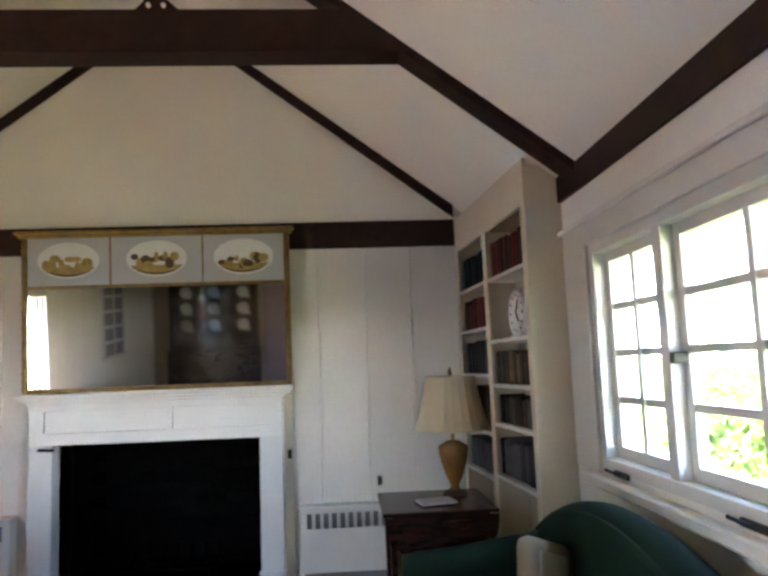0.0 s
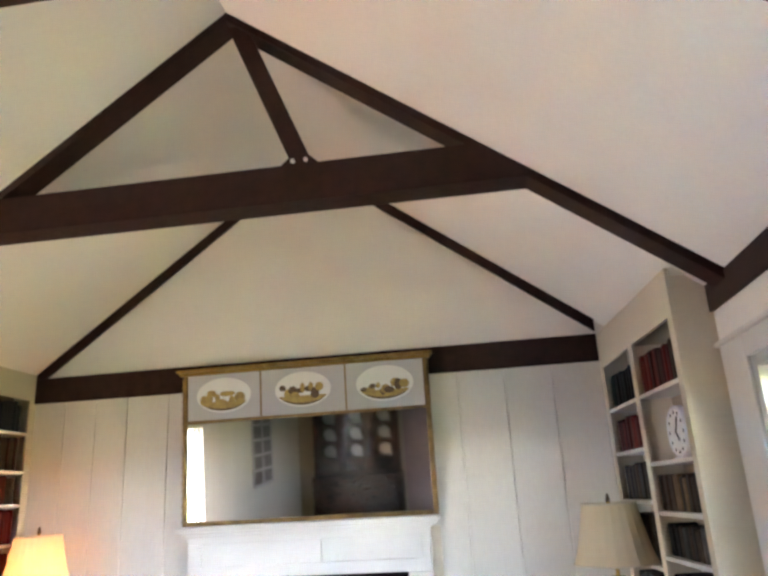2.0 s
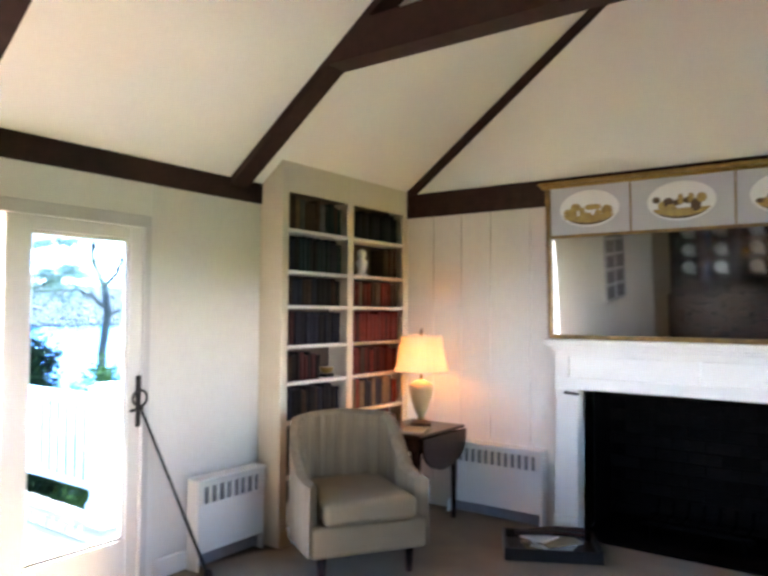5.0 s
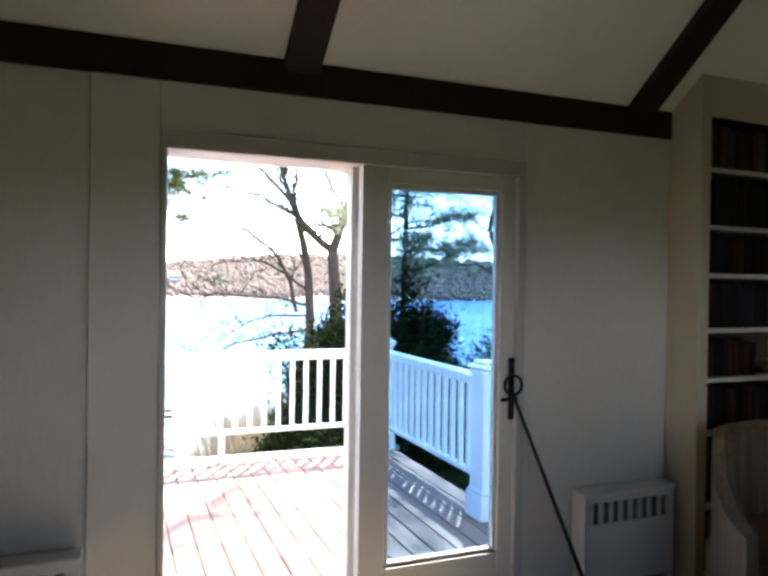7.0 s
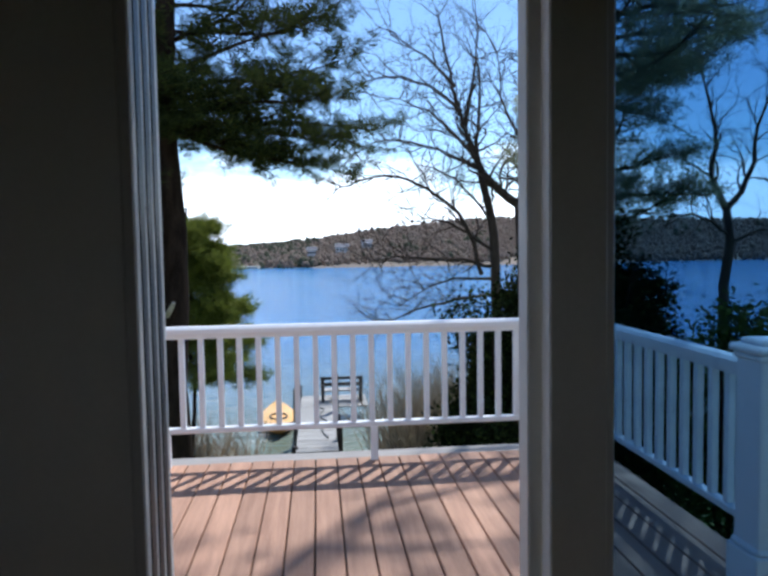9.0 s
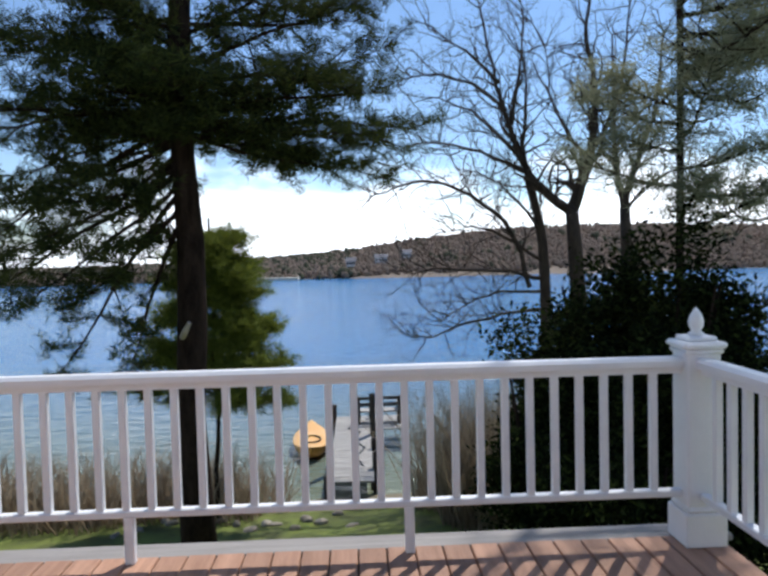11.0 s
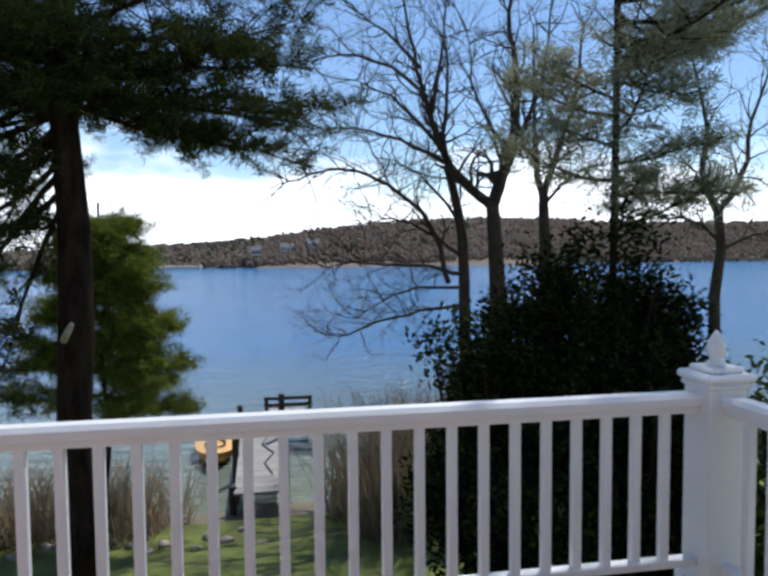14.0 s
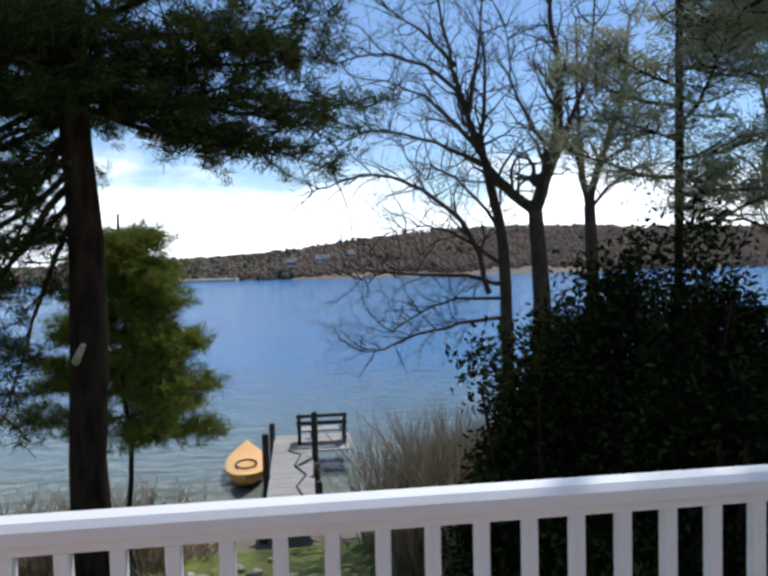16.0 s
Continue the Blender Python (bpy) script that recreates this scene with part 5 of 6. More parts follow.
def pine_tree(x, y, base_z, height, r0, boughs, label, material, rr, tuft=0.16, per=26, lean=(0, 0), extra=1, bumps=0.0, loose=0.11):
    """A trunk with boughs given as (height, azimuth, length, rise) and needle tufts along their twigs."""
    t = thing("pine_tree", x, y, base_z, label, "tree")
    pts = [(lean[0] * k / 10 + 0.05 * math.sin(k * 1.3), lean[1] * k / 10 + 0.04 * math.cos(k * 1.7), -0.3 + (height + 0.3) * k / 10) for k in range(11)]
    part("trunk", tube(pts, [r0 * (1.05 if k == 0 else 1.0 + bumps * math.sin(k * 2.3)) * (1 - 0.06 * k) for k in range(11)], 12), M_BARK, t, smooth=True)
    bw = bmesh.new()
    centres = []
    for hz, az, ln, rise in boughs:
        f = (hz + 0.3) / (height + 0.3)
        p = Vector((lean[0] * f, lean[1] * f, hz))
        d = Vector((math.cos(radians(az)), math.sin(radians(az)), rise)).normalized()
        limb, rad, n = [p.copy()], [0.040 * (0.4 + ln / 4)], 7
        for k in range(n):
            d = (d + Vector((rr.uniform(-1, 1), rr.uniform(-1, 1), rr.uniform(-0.85, 1.05))) * 0.17).normalized()
            p = p + d * (ln / n)
            limb.append(p.copy())
            rad.append(rad[0] * (1 - 0.85 * (k + 1) / n))
            if k >= 0:
                for s in (-1, 1):
                    side = (d * 0.6 + d.cross(Vector((0, 0, 1))).normalized() * s + Vector((0, 0, rr.uniform(-0.45, 0.55)))).normalized()
                    sl = ln * (0.36 - 0.028 * k) * rr.uniform(0.7, 1.25)
                    tw = [p.copy()]
                    q = p.copy()
                    for j in range(4):
                        side = (side + Vector((rr.uniform(-1, 1), rr.uniform(-1, 1), rr.uniform(-0.5, 0.9))) * 0.22).normalized()
                        q = q + side * sl / 4
                        tw.append(q.copy())
                        if j >= 1:
                            centres.append(q.copy())
                            for _e in range(extra):
                                centres.append(q + Vector((rr.gauss(0, loose), rr.gauss(0, loose), rr.gauss(0.02, loose * 0.7))))
                    tube(tw, [0.014, 0.012, 0.010, 0.008, 0.005], 3, bw)
            if k >= 4:
                centres.append(p.copy())
        tube(limb, rad, 5, bw)
        centres += [limb[-1] + d * 0.12]
    part("bough", bw, M_BARK, t)["kind"] = "stuff"
    needle_mesh(centres, tuft, per, material, t, rr)
    return t


PX, PY = -13.68, -0.75
PZ = ground_z(PX, PY)
rp = random.Random(11)
boughs = []
# azimuth: 90 is towards +y, 0 towards the house, 180 over the lake
for hz, az, ln, rise in ((6.9, 95, 2.9, 0.02), (6.3, 70, 2.6, -0.02), (6.1, 110, 3.1, 0.0), (5.9, 85, 2.2, 0.0), (7.4, 100, 2.7, 0.12), (7.8, 75, 2.4, 0.2), (6.0, 125, 2.2, 0.0),
                         (6.6, -90, 3.2, 0.0), (5.9, -75, 3.0, -0.05), (5.2, -100, 3.3, -0.08), (4.7, -85, 3.2, -0.12), (4.2, -110, 3.0, -0.15), (3.3, -95, 2.8, -0.22),
                         (7.3, -100, 3.0, 0.1), (7.9, -80, 2.8, 0.15), (6.2, -60, 2.6, 0.0), (4.9, -60, 2.4, -0.1), (2.3, -100, 2.3, -0.1),
                         (6.0, -160, 2.3, -0.02), (7.0, 170, 2.4, 0.05), (5.0, -140, 2.5, -0.1), (6.8, 20, 1.6, 0.1), (7.6, -30, 1.8, 0.15), 
                         (6.6, 80, 2.5, 0.08), (7.1, 60, 2.4, 0.08), (7.0, 120, 2.6, 0.1), (8.0, 110, 2.8, 0.05), (6.9, -80, 1.8, 0.1), (6.2, -90, 1.6, 0.1), (7.4, -95, 1.6, 0.15), (4.4, -50, 1.9, -0.1), (3.7, -80, 2.6, -0.18), (2.8, -75, 2.0, -0.15), (6.4, 95, 1.3, 0.25), (6.7, -100, 1.2, 0.2), (5.9, -70, 1.2, 0.1), (7.9, -100, 1.3, 0.2), (6.1, 0, 1.0, 0.1), (7.0, -10, 1.1, 0.1), (8.0, -70, 2.0, 0.1), (5.8, -85, 2.2, 0.05), (6.4, -105, 2.4, 0.1), (7.1, -70, 2.3, 0.1), (5.6, -120, 2.0, 0.0), (7.6, -110, 2.6, 0.0), (6.8, -40, 1.5, 0.0), (8.4, 90, 2.4, 0.1), (8.8, -90, 2.6, 0.1), (9.2, 60, 2.0, 0.2), (9.4, -120, 2.2, 0.2), (9.0, 140, 2.2, 0.15), (8.2, 180, 2.2, 0.1), (8.6, -45, 2.2, 0.1), (9.8, 0, 1.8, 0.2), (10.2, 100, 1.8, 0.3), (10.4, -100, 1.8, 0.3), (5.55, 90, 2.0, 0.02), (5.8, 75, 2.4, 0.05), (5.6, 112, 1.7, 0.02), (5.9, 98, 2.6, 0.04)):
    root = max(hz, 5.2 + 0.35 * (hz - 2.0))  # the low boughs spring from higher up and droop
    boughs.append((root, az + rp.uniform(-6, 6), ln * (1.0 if root == hz else 1.15), rise - (root - hz) * 0.42))
pine_tree(PX, PY, PZ, 12.5, 0.255, boughs, "tall dark pine with a bare lower trunk beside the lake", M_NEEDLES, rp, tuft=0.125, per=21, extra=2, bumps=0.07, loose=0.12)

pine = bpy.data.objects["pine_tree"]
part("broken_limb", tube([(0.17, -0.08, 0.36 - PZ), (0.30, -0.01, 0.45 - PZ), (0.36, 0.07, 0.58 - PZ)], [0.05, 0.045, 0.03], 7), mat("bare_broken_wood", (0.50, 0.44, 0.36), (0.34, 0.29, 0.23), 9, 60, 0.9, 0.3), pine, "pale broken limb stub")

# small bright young pine behind it, at the shore
boughs = [(h, az, 1.25 * (1 - (h - 2.0) / 4.2) + 0.25, -0.05) for h in (2.5, 2.9, 3.3, 3.7, 4.1, 4.5, 4.9, 5.2) for az in (rp.uniform(0, 60), rp.uniform(70, 140), rp.uniform(150, 230), rp.uniform(240, 340))]
M_YOUNG = island_mat("young_needles", [(0.12, 0.15, 0.028), (0.21, 0.24, 0.04), (0.09, 0.12, 0.025)], 0.7, 0.4, 0.1)
pine_tree(-16.4, -1.0, ground_z(-16.4, -1.0), 5.7, 0.05, boughs, "young yellow-green pine at the lake shore", M_YOUNG, rp, tuft=0.13, per=24, extra=2, loose=0.12)


def shaped_tree(x, y, r0, trunk, limbs, label, rr):
    """Leafless tree in the plane across the view: bends as (y, z) from the trunk's line, and crooked twigs along every limb."""
    t = thing("bare_tree", x, y, 0.0, label, "tree", "bare trees by the shore")
    foot = ground_z(x, y) - 0.2
    line = [(0.0, 0.0, foot)] + [(rr.uniform(-0.05, 0.05), p - y, z) for p, z in trunk]
    part("trunk", tube(line, [r0 * 1.25] + [r0 * (1 - 0.3 * (k + 1) / len(trunk)) for k in range(len(trunk))], 10), M_BARE, t, smooth=True)
    bw, tips = bmesh.new(), []
    for r, bends in limbs:
        depth = rr.uniform(-0.05, 0.05)
        ctrl = [Vector((depth * k, p - y, z)) for k, (p, z) in enumerate(bends)]
        pts = []
        for k in range(len(ctrl) - 1):
            a, b, c, d = ctrl[max(k - 1, 0)], ctrl[k], ctrl[k + 1], ctrl[min(k + 2, len(ctrl) - 1)]
            for j in range(3):
                u = j / 3
                q = 0.5 * (2 * b + (c - a) * u + (2 * a - 5 * b + 4 * c - d) * u * u + (3 * b - a - 3 * c + d) * u ** 3)
                pts.append(q + (Vector((rr.uniform(-1, 1), rr.uniform(-1, 1), rr.uniform(-1, 1))) * 0.035 if pts else Vector()))
        pts.append(ctrl[-1])
        n = len(pts) - 1
        rad = [r * (1 - 0.82 * k / n) for k in range(n + 1)]
        tube(pts, rad, 6, bw)
        for k in range(2, n + 1):
            way = (pts[k] - pts[k - 1]).normalized()
            for _ in range(2 if k < n else 3):
                side = Vector((rr.uniform(-0.8, 0.8), rr.uniform(-1, 1), rr.uniform(-0.6, 1.0))).normalized()
                grow(bw, pts[k].copy(), (way * 0.7 + side).normalized(), rr.uniform(0.45, 0.85), max(0.015, rad[k] * 0.42), 2, 0.34, tips, 0.75, 0.06, 4, (2, 3), rr)
    part("limb", bw, M_BARE, t)["kind"] = "stuff"
    return t


rb = random.Random(23)
shaped_tree(-18.5, 6.64, 0.20, ((6.62, 0.6), (6.56, 1.6), (6.50, 2.4)), (
    (0.125, ((6.50, 2.35), (6.05, 2.75), (5.59, 3.19), (5.30, 3.9), (5.12, 4.6), (4.85, 5.6), (4.6, 6.9))),
    (0.16, ((6.50, 2.35), (6.70, 2.9), (6.86, 3.4), (7.02, 4.3), (7.04, 5.1), (6.90, 6.0), (6.95, 7.2))),
    (0.06, ((5.45, 3.5), (4.9, 4.1), (4.3, 4.6), (3.6, 4.9))),
    (0.06, ((5.2, 4.3), (5.35, 5.4), (5.5, 6.6))),
    (0.05, ((5.6, 3.2), (4.8, 3.6), (3.9, 3.9), (3.0, 3.9), (2.4, 3.5))),
    (0.05, ((5.1, 4.6), (4.3, 5.2), (3.3, 5.4), (2.7, 5.2))),
    (0.045, ((4.95, 5.2), (4.2, 5.9), (3.4, 6.4))),
    (0.05, ((6.9, 3.6), (6.4, 4.2), (6.1, 5.0), (6.0, 6.0))),
    (0.07, ((6.9, 3.6), (7.4, 4.4), (7.7, 5.5), (7.8, 6.8)))), "bare grey tree forking above the shrubs", rb)
shaped_tree(-18.8, 6.04, 0.13, ((5.98, 0.9), (5.93, 1.7), (5.87, 2.2), (5.62, 3.2)), (
    (0.08, ((5.62, 3.2), (5.5, 3.9), (5.6, 4.9), (5.5, 6.2))),
    (0.065, ((5.62, 0.7), (5.25, 1.9), (4.55, 2.65), (3.9, 3.0), (3.27, 3.15), (2.6, 3.0), (2.1, 2.83))),
    (0.05, ((5.9, 0.9), (5.2, 1.05), (4.1, 1.13), (3.5, 1.2), (3.0, 1.06))),
    (0.045, ((5.9, 0.2), (5.0, 0.1), (4.2, -0.1), (3.4, -0.35), (3.0, -0.4))),
    (0.045, ((5.9, 1.3), (5.0, 1.9), (4.4, 2.1), (3.7, 2.0))),
    (0.04, ((5.9, 0.6), (4.9, 0.6), (4.2, 0.4), (3.6, 0.0))),
    (0.045, ((5.9, 1.9), (5.4, 2.6), (4.7, 3.2), (4.0, 3.4)))), "slender bare tree leaning over the lake", rb)
shaped_tree(-19.4, 8.12, 0.17, ((8.12, 0.6), (8.10, 1.6), (8.06, 2.5)), (
    (0.10, ((8.06, 2.5), (7.88, 3.4), (7.86, 4.3), (7.8, 6.5))),
    (0.10, ((8.06, 2.5), (8.48, 3.8), (8.9, 5.0), (9.1, 6.6))),
    (0.05, ((8.07, 2.4), (8.5, 2.9), (9.2, 3.3), (10.0, 3.4))),
    (0.05, ((7.9, 3.4), (7.5, 4.0), (7.3, 5.0)))), "bare grey tree behind the shrubs", rb)
shaped_tree(-17.5, 11.2, 0.13, ((11.1, 0.4), (11.3, 1.4), (11.15, 2.2)), (
    (0.09, ((11.15, 2.2), (10.8, 3.0), (10.9, 4.0), (10.5, 5.4))),
    (0.08, ((11.15, 2.2), (11.7, 2.9), (11.9, 4.1), (12.4, 5.4))),
    (0.05, ((11.2, 1.6), (10.6, 2.0), (9.9, 2.1), (9.4, 2.5))),
    (0.05, ((11.3, 1.4), (12.0, 1.7), (12.7, 1.6)))), "bare grey tree at the shore", rb)

for x, y in ((6.2, 5.2), (7.0, 9.0), (6.6, 2.2)):
    shaped_tree(x, y, 0.11, ((y + 0.1, 0.9), (y - 0.05, 1.7)), (
        (0.08, ((y - 0.05, 1.7), (y - 0.5, 2.6), (y - 0.7, 3.8), (y - 1.2, 5.2))),
        (0.08, ((y - 0.05, 1.7), (y + 0.5, 2.5), (y + 0.6, 3.7), (y + 1.1, 5.0))),
        (0.05, ((y + 0.05, 1.2), (y - 0.7, 1.7), (y - 1.5, 1.9))),
        (0.05, ((y + 0.05, 1.3), (y + 0.8, 1.8), (y + 1.6, 2.2)))), "bare tree in the garden outside the casement window", rb)

# grey-green evergreen rising behind the shrubs, its added top boughs shading the deck's corner
boughs = []
for k in range(11):
    hz = 4.6 + 2.2 * k / 11
    boughs.append((hz, rp.uniform(-100, 120), rp.uniform(0.9, 1.5), rp.uniform(-0.2, 0.2)))
for k in range(16):
    boughs.append((6.6 + 2.2 * k / 16, rp.uniform(-70, 130), rp.uniform(1.5, 2.5), rp.uniform(-0.3, 0.1)))
# unseen high boughs, added only to throw shade on the deck's corner
for k in range(6):
    boughs.append((12.0 + 5.5 * k / 6, rp.uniform(65, 120), rp.uniform(1.8, 3.0), rp.uniform(-0.1, 0.2)))
# more unseen boughs, added to dapple the deck towards the door
for k in range(4):
    boughs.append((14.8 + 2.8 * k / 4, rp.uniform(-65, 30), rp.uniform(1.6, 3.2), rp.uniform(-0.1, 0.2)))
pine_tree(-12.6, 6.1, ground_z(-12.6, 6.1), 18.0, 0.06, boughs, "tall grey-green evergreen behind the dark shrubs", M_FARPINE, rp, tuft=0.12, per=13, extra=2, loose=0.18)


def shrub(x, y, radius, height, label, rr, n=300, leaf=0.11, material=None):
    """Dense evergreen: stems, and leaf sprays on an uneven shell of lobes."""
    z = ground_z(x, y)
    t = thing("shrub", x, y, z, label, "shrub", "evergreen shrubs")
    bw = bmesh.new()
    for _ in range(7):
        a = rr.uniform(0, 6.28)
        tube([(0.1 * math.cos(a), 0.1 * math.sin(a), -0.1), (radius * 0.4 * math.cos(a), radius * 0.4 * math.sin(a), height * 0.4), (radius * 0.6 * math.cos(a), radius * 0.6 * math.sin(a), height * 0.75)], [0.05, 0.035, 0.015], 5, bw)
    part("stem", bw, M_BARK, t)
    lobes = []
    for _ in range(16):
        a, f = rr.uniform(0, 6.28), rr.uniform(0.25, 1.0)
        lobes.append((Vector((radius * 0.68 * f * math.cos(a), radius * 0.68 * f * math.sin(a), height * rr.uniform(0.22, 0.86) * (1.1 - 0.35 * f))), radius * rr.uniform(0.28, 0.48)))
    centres = []
    for _ in range(n):
        c, s = rr.choice(lobes)
        v = Vector((rr.gauss(0, 1), rr.gauss(0, 1), rr.gauss(0.2, 1))).normalized() * s * rr.uniform(0.6, 1.08)
        q = c + v
        if q.z > 0.05:
            centres.append(q)
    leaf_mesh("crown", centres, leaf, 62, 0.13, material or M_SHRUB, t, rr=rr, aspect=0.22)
    return t


rs = random.Random(31)
M_GARDEN = island_mat("garden_leaves", [(0.10, 0.16, 0.04), (0.17, 0.24, 0.07), (0.25, 0.30, 0.12)], 0.6, 0.3)
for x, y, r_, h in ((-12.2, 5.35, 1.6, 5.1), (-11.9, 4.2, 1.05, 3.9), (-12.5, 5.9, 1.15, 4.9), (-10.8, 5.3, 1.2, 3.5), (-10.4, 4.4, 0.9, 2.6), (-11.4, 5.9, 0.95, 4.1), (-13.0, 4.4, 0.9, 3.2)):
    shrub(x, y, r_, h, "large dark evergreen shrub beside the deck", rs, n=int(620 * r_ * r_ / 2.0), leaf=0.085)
# lighter greens, with the sun on the leaves put into the colour
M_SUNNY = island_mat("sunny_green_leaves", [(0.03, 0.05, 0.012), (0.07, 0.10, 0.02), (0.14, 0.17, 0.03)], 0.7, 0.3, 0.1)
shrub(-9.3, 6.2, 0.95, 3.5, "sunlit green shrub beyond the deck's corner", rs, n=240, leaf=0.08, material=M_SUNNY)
for x, y, r_, h in ((3.4, 3.6, 0.9, 1.5), (3.9, 5.4, 1.0, 1.6), (3.2, 2.0, 0.8, 1.3), (4.2, 7.6, 1.1, 1.7)):
    shrub(x, y, r_, h, "bright green garden shrub outside the casement window", rs, n=110, leaf=0.12, material=M_GARDEN)
for x, y, r_, h in ((-9.6, 3.0, 0.55, 0.8), (-9.3, 4.2, 0.6, 0.9)):
    shrub(x, y, r_, h, "low green shrub below the deck", rs, n=60, leaf=0.1, material=M_GARDEN)


def brush(label, spots, rr, hmin, hmax, count, lean=0.35):
    vs, fs = [], []
    for sx, sy, sr in spots:
        for _ in range(count):
            a, f = rr.uniform(0, 6.28), math.sqrt(rr.random())
            px, py = sx + sr * f * math.cos(a), sy + sr * f * math.sin(a)
            pz = ground_z(px, py) - 0.05
            h = rr.uniform(hmin, hmax)
            q = Vector((px, py, pz))
            d = Vector((rr.gauss(0, lean), rr.gauss(0, lean), 1)).normalized()
            w = rr.uniform(0.006, 0.014)
            k = len(vs)
            side = d.orthogonal().normalized() * w
            side = Matrix.Rotation(rr.uniform(0, 6.28), 3, d) @ side
            mid = q + d * h * 0.55 + Vector((rr.gauss(0, 0.04), rr.gauss(0, 0.04), 0)) * h
            tip = q + d * h + Vector((rr.gauss(0, 0.12), rr.gauss(0, 0.12), -0.05)) * h
            vs += [tuple(q - side), tuple(q + side), tuple(mid + side * 0.8), tuple(mid - side * 0.8), tuple(tip)]
            fs += [(k, k + 1, k + 2, k + 3), (k + 3, k + 2, k + 4)]
    me_ = bpy.data.meshes.new("brush")
    me_.from_pydata(vs, [], fs)
    me_.materials.append(M_BRUSH)
    return tagged(new("brush", me_), label, "brush", kind="stuff")


brush("brown dead reeds and brush along the shore", [(-16.9 + rs.uniform(-0.5, 0.5), -9 + 0.5 * k, 0.8) for k in range(18)], rs, 0.5, 1.8, 260)
brush("grey leafless brush beside the dock", [(-16.6, 3.6, 0.9), (-17.0, 4.6, 0.9), (-15.8, 4.4, 0.9), (-16.4, 5.4, 1.0), (-15.2, 3.7, 0.6)], rs, 1.0, 2.9, 620, 0.24)

rst = random.Random(77)
for k in range(16):
    sx, sy = -15.7 + rst.uniform(-0.5, 0.4), -2.6 + 0.28 * k + rst.uniform(-0.1, 0.1)
    bm = bmesh.new()
    bmesh.ops.create_icosphere(bm, subdivisions=2, radius=1.0)
    kx, ky, kz = rst.uniform(0.05, 0.12), rst.uniform(0.06, 0.16), rst.uniform(0.04, 0.08)
    for v in bm.verts:
        f = 1.0 + 0.22 * noise.noise(v.co * 1.7 + Vector((k * 3.1, 0, 0)))
        v.co = Vector((v.co.x * kx * f, v.co.y * ky * f, v.co.z * kz * f))
    st = obj("stone", bm, M_STONEGREY, label="pale rounded stone on the lawn's shore edge", category="stone", group="stones along the shore")
    st.matrix_basis = pose(sx, sy, ground_z(sx, sy) + kz * 0.35, 0, 0, rst.uniform(0, 180))

# dock
DK = -3.05
dock = thing("dock", -17.2, 1.50, DK, "weathered grey wooden dock with dark posts", "dock")
pl = None
x = 0.0
while x > -5.6:
    if pl is None:
        pl = part("plank", box(-0.066, -0.47, -0.04, 0.066, 0.47, 0.0, bevel=0.004), M_DOCKWOOD, dock)
        o = pl
    else:
        o = new("plank", pl.data)
        o.parent = dock
    o.location = (x, 0, rng.uniform(-0.004, 0.004))
    x -= 0.14
x = -4.2
pw = None
while x > -5.6:
    if pw is None:
        pw = part("side_plank", box(-0.066, 0.48, -0.04, 0.066, 1.45, 0.0, bevel=0.004), M_DOCKWOOD, dock)
        o = pw
    else:
        o = new("side_plank", pw.data)
        o.parent = dock
    o.location = (x, 0, rng.uniform(-0.004, 0.004))
    x -= 0.14
for s in (-0.42, 0.42):
    part("stringer", box(-5.6, s - 0.03, -0.2, 0.1, s + 0.03, -0.042), M_POSTWOOD, dock)
for x, y, h in ((-0.2, -0.50, 0.05), (-2.2, -0.52, 0.95), (-0.8, 0.52, 0.35), (-2.3, 0.52, 0.25), (-3.6, 0.52, 1.05), (-5.4, 0.52, 0.4), (-5.4, -0.52, 0.4)):
    part("post", lathe([(0.075, -1.6), (0.075, h - 0.02), (0.06, h)], 10, x, y), M_POSTWOOD, dock, smooth=False)
part("rope", tube([(-0.9, 0.25, 0.02), (-1.6, 0.1, 0.02), (-2.3, 0.3, 0.02), (-3.0, 0.05, 0.02), (-3.8, 0.2, 0.02), (-4.2, -0.1, 0.02)], 0.016, 5), M_BLACK, dock, "dark mooring rope")
bench = thing("dock_bench", -21.9, 2.22, DK, "weathered wooden bench at the end of the dock", "bench")
for z0, z1 in ((0.48, 0.57), (0.66, 0.74)):
    part("back_board", box(-0.02, -0.62, z0, 0.03, 0.62, z1, bevel=0.005), M_POSTWOOD, bench)
part("seat", box(-0.42, -0.6, 0.30, -0.02, 0.6, 0.34, bevel=0.005), M_DOCKWOOD, bench)
for y in (-0.55, 0.55):
    part("leg", box(-0.05, y - 0.045, 0, 0.05, y + 0.045, 0.75, bevel=0.005), M_POSTWOOD, bench)
    part("leg", box(-0.42, y - 0.04, 0, -0.34, y + 0.04, 0.30, bevel=0.005), M_POSTWOOD, bench)
    part("armrest", box(-0.5, y - 0.05, 0.50, 0.05, y + 0.05, 0.54, bevel=0.005), M_DOCKWOOD, bench)

# kayak: a pointed hull afloat beside the dock
M_KAYAK = mat("orange_yellow_plastic", (0.72, 0.36, 0.05), (0.62, 0.24, 0.03), 1.5, 40, 0.4, 0.05)
M_KAYAK2 = mat("orange_yellow_shell", (0.83, 0.50, 0.17), (0.76, 0.38, 0.09), 1.5, 40, 0.4, 0.05)
kayak = thing("kayak", -21.6, 0.40, WATER + 0.02, "orange and yellow kayak moored beside the dock", "kayak", rz=4)


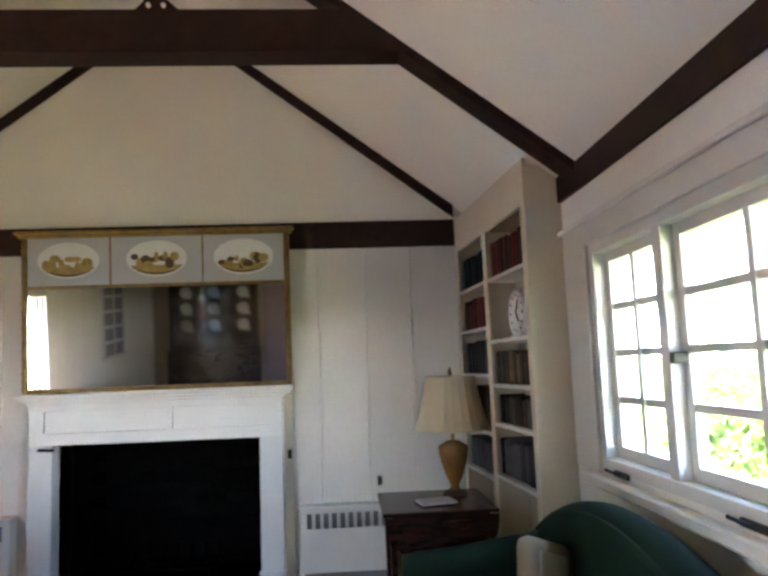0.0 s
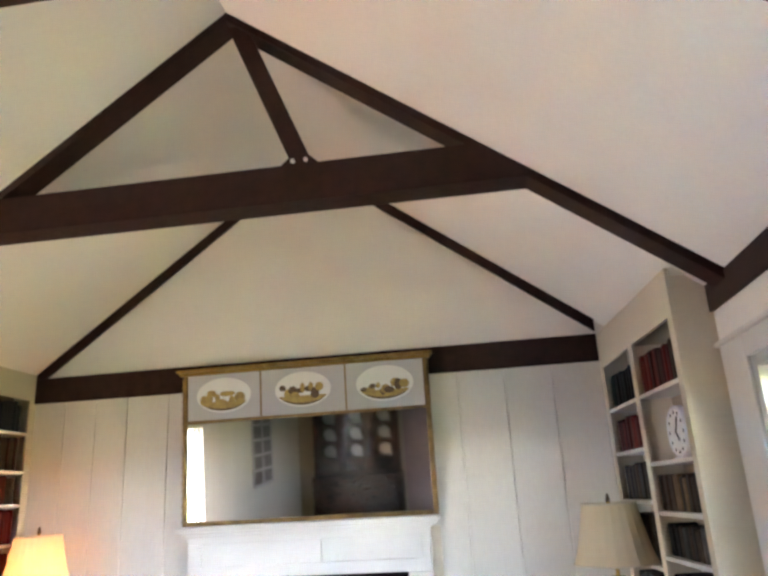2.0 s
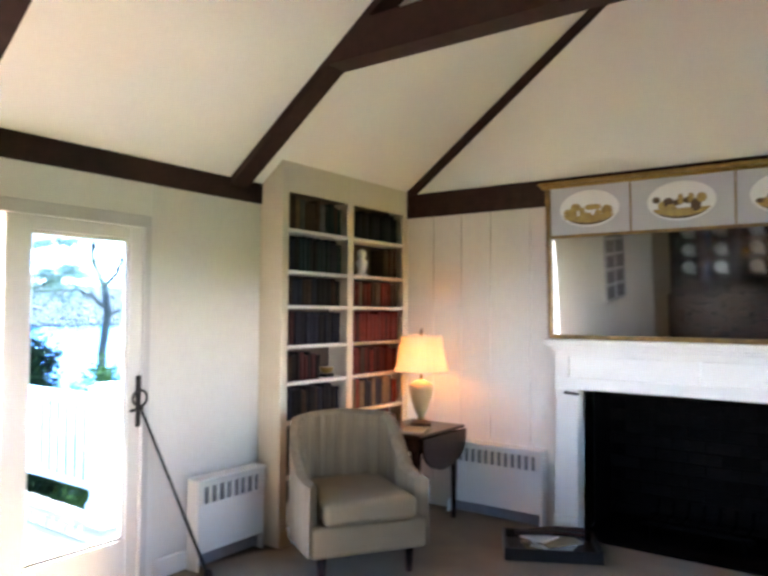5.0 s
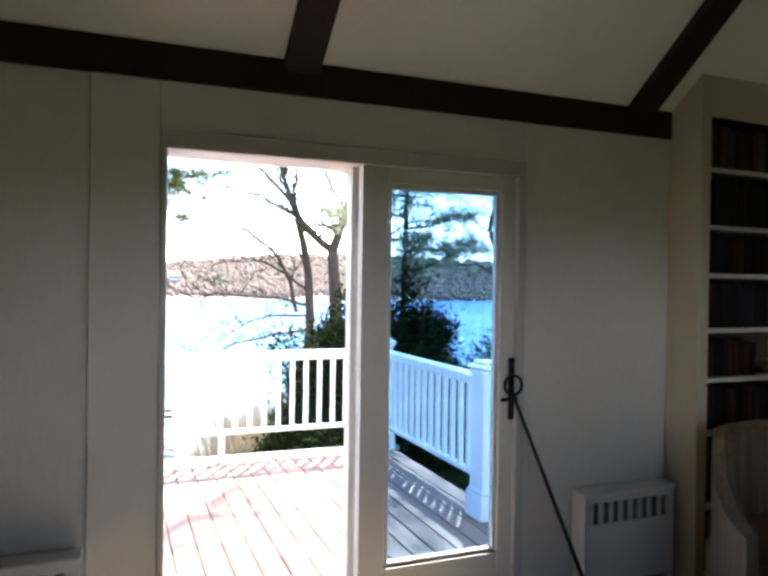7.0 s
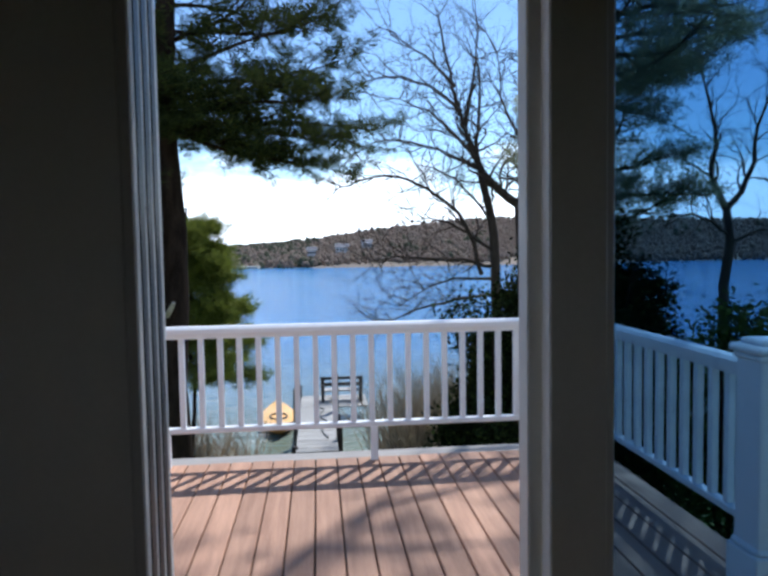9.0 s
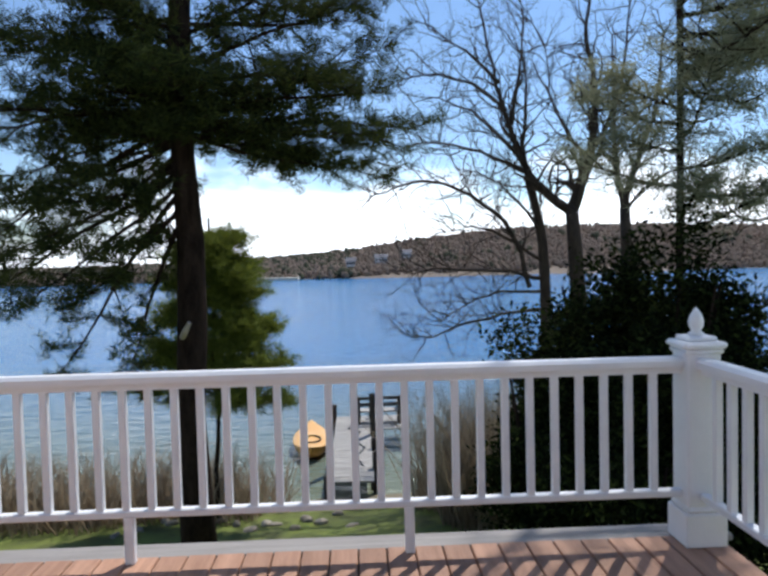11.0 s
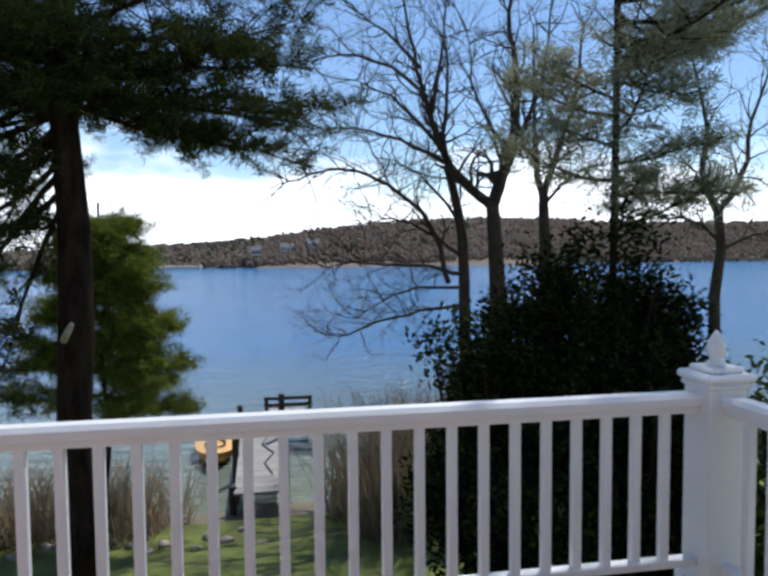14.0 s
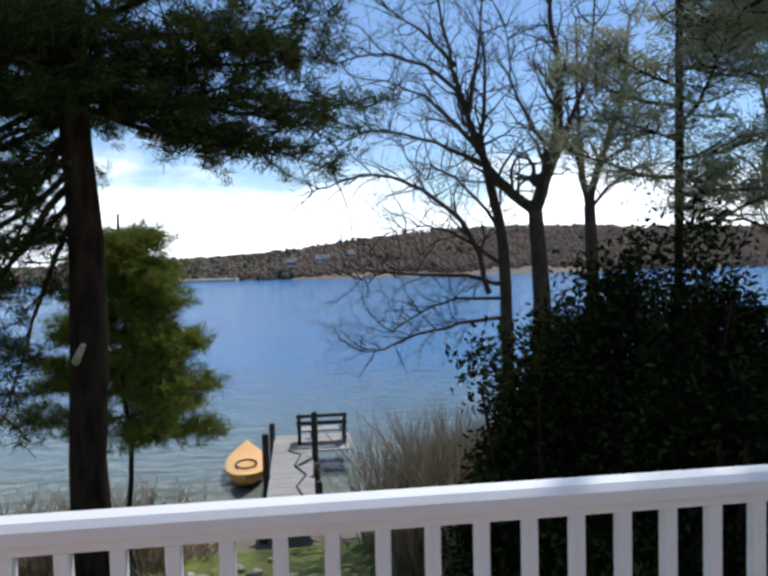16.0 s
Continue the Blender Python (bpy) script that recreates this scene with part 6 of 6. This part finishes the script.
def hull(bm_, lo, hi, half_len, half_w, deck_side):
    n, rings = 14, []
    for k in range(n + 1):
        u = -1 + 2 * k / n
        w = half_w * max(0.02, (1 - abs(u) ** 2.4))
        lift = 0.16 * abs(u) ** 3
        ring = []
        for j in range(7):
            a = math.pi * j / 6
            zz = (hi + lift + math.sin(a) * 0.10 * (1 - abs(u))) if deck_side else (hi + lift - math.sin(a) * (hi - lo) * (1 - 0.6 * abs(u) ** 3))
            ring.append(bm_.verts.new((u * half_len, -w * math.cos(a), zz)))
        rings.append(ring)
    for a, b in zip(rings, rings[1:]):
        for j in range(6):
            bm_.faces.new((a[j], a[j + 1], b[j + 1], b[j]))
    return bm_


part("hull", hull(bmesh.new(), -0.1, 0.26, 1.45, 0.50, False), M_KAYAK, kayak, smooth=True)
part("deck_shell", hull(bmesh.new(), 0.1, 0.262, 1.45, 0.495, True), M_KAYAK2, kayak, "pale yellow upper shell", smooth=True)
part("cockpit_rim", tube([(0.45 + 0.34 * math.cos(a * math.pi / 8), 0.24 * math.sin(a * math.pi / 8), 0.365) for a in range(17)], 0.02, 5), M_BLACK, kayak, "black cockpit rim")

# far shore: woods as stuff, and houses
rf = random.Random(7)
# pale, even tones put the haze of distance into the woods' colour
M_HAZEWOOD = island_mat("hazed_bare_woods", [(0.38, 0.31, 0.255), (0.41, 0.33, 0.27), (0.39, 0.32, 0.265), (0.42, 0.335, 0.275), (0.37, 0.32, 0.26), (0.40, 0.325, 0.27)], 1.0, 0.6, 0.0)
M_HAZEGREEN = island_mat("hazed_evergreens", [(0.15, 0.16, 0.11), (0.18, 0.19, 0.13), (0.165, 0.175, 0.13)], 1.0, 0.6, 0.0)


def far_woods(label, n, yrange, material, size, slim):
    vs, fs = [], []
    for _ in range(n):
        y = rf.uniform(*yrange)
        x = -188.0 - abs(rf.gauss(0, 1)) * 50.0 - rf.choice((0, 0, 2))
        z = ground_z(x, y) - 0.5
        h = rf.uniform(0.6, 1.3) * size
        for _c in range(2):
            cx, cy, cz = x + rf.gauss(0, 0.9), y + rf.gauss(0, 0.9), z + h * rf.uniform(0.3, 0.62)
            rr_, hh = h * slim * rf.uniform(0.6, 1.1), h * rf.uniform(0.35, 0.6)
            k = len(vs)
            m_ = 6
            top = (cx + rf.gauss(0, 0.3), cy + rf.gauss(0, 0.3), cz + hh * rf.uniform(0.62, 0.85))
            for j in range(m_):
                a = 6.283 * j / m_ + rf.uniform(-0.3, 0.3)
                q = rr_ * rf.uniform(0.7, 1.2)
                vs.append((cx + q * math.cos(a), cy + q * math.sin(a), cz - hh * 0.25 * rf.uniform(0.4, 1.6)))
            for j in range(m_):
                a = 6.283 * j / m_ + rf.uniform(-0.3, 0.3)
                q = rr_ * 0.95 * rf.uniform(0.7, 1.15)
                vs.append((cx + q * math.cos(a), cy + q * math.sin(a), cz + hh * 0.40 * rf.uniform(0.6, 1.4)))
            vs.append(top)
            vs.append((cx, cy, z))
            for j in range(m_):
                j2 = (j + 1) % m_
                fs += [(k + j, k + j2, k + m_ + j2, k + m_ + j), (k + m_ + j, k + m_ + j2, k + 2 * m_), (k + j2, k + j, k + 2 * m_ + 1)]
    me_ = bpy.data.meshes.new("far_woods")
    me_.from_pydata(vs, [], fs)
    me_.shade_smooth()
    me_.materials.append(material)
    return tagged(new("far_woods", me_), label, "woods", kind="stuff")


far_woods("brown leafless woods on the far shore", 15000, (-190, 230), M_HAZEWOOD, 2.1, 0.30)
far_woods("dark evergreen woods on the far shore", 2600, (-190, 0), M_HAZEGREEN, 2.4, 0.28)
far_woods("scattered evergreens among the far woods", 160, (-5, 230), M_HAZEGREEN, 2.9, 0.26)
M_SAND = mat("pale_sand", (0.62, 0.56, 0.46), (0.5, 0.45, 0.36), 0.5, 6, 0.95, 0.1)
bm = bmesh.new()
o = [(-183.5 + 1.2 * math.sin(k), -29 + 1.9 * k) for k in range(9)] + [(-192.0, -29 + 1.9 * k) for k in range(8, -1, -1)]
prism(o, "z", WATER - 0.4, WATER + 0.75, bm)
obj("beach", bm, M_SAND, label="pale sandy beach on the far shore", category="beach", **structure)
M_HOUSE = mat("far_siding", (0.62, 0.62, 0.63), (0.50, 0.50, 0.52), 0.5, 5, 0.8, 0.05)
M_ROOF = mat("far_roof", (0.16, 0.16, 0.18), (0.10, 0.10, 0.12), 0.5, 5, 0.8, 0.05)
M_PANE = mat("dark_pane", (0.03, 0.035, 0.045), (0.02, 0.022, 0.03), 1, 10, 0.15, 0.0)
for x, y, w, d in ((-206, 9, 3.6, 3), (-212, 17, 3.0, 3), (-204, 0, 2.6, 2.5)):
    z = ground_z(x, y)
    h = thing("house", x, y, z + 1.0, "pale lakeside house among the far woods", "house", "far houses")
    part("wall", box(-d / 2, -w / 2, -2.0, d / 2, w / 2, 1.7), M_HOUSE, h)
    part("roof", prism([(-d / 2 - 0.3, 1.65), (d / 2 + 0.3, 1.65), (0, 2.7)], "y", -w / 2 - 0.3, w / 2 + 0.3), M_ROOF, h)
    for k in range(4):
        for zz in (-0.4, 0.9):
            part("window", box(d / 2 - 0.05, -w / 2 + w * (k + 0.5) / 4 - 0.25, zz - 0.3, d / 2 + 0.05, -w / 2 + w * (k + 0.5) / 4 + 0.25, zz + 0.35), M_PANE, h)
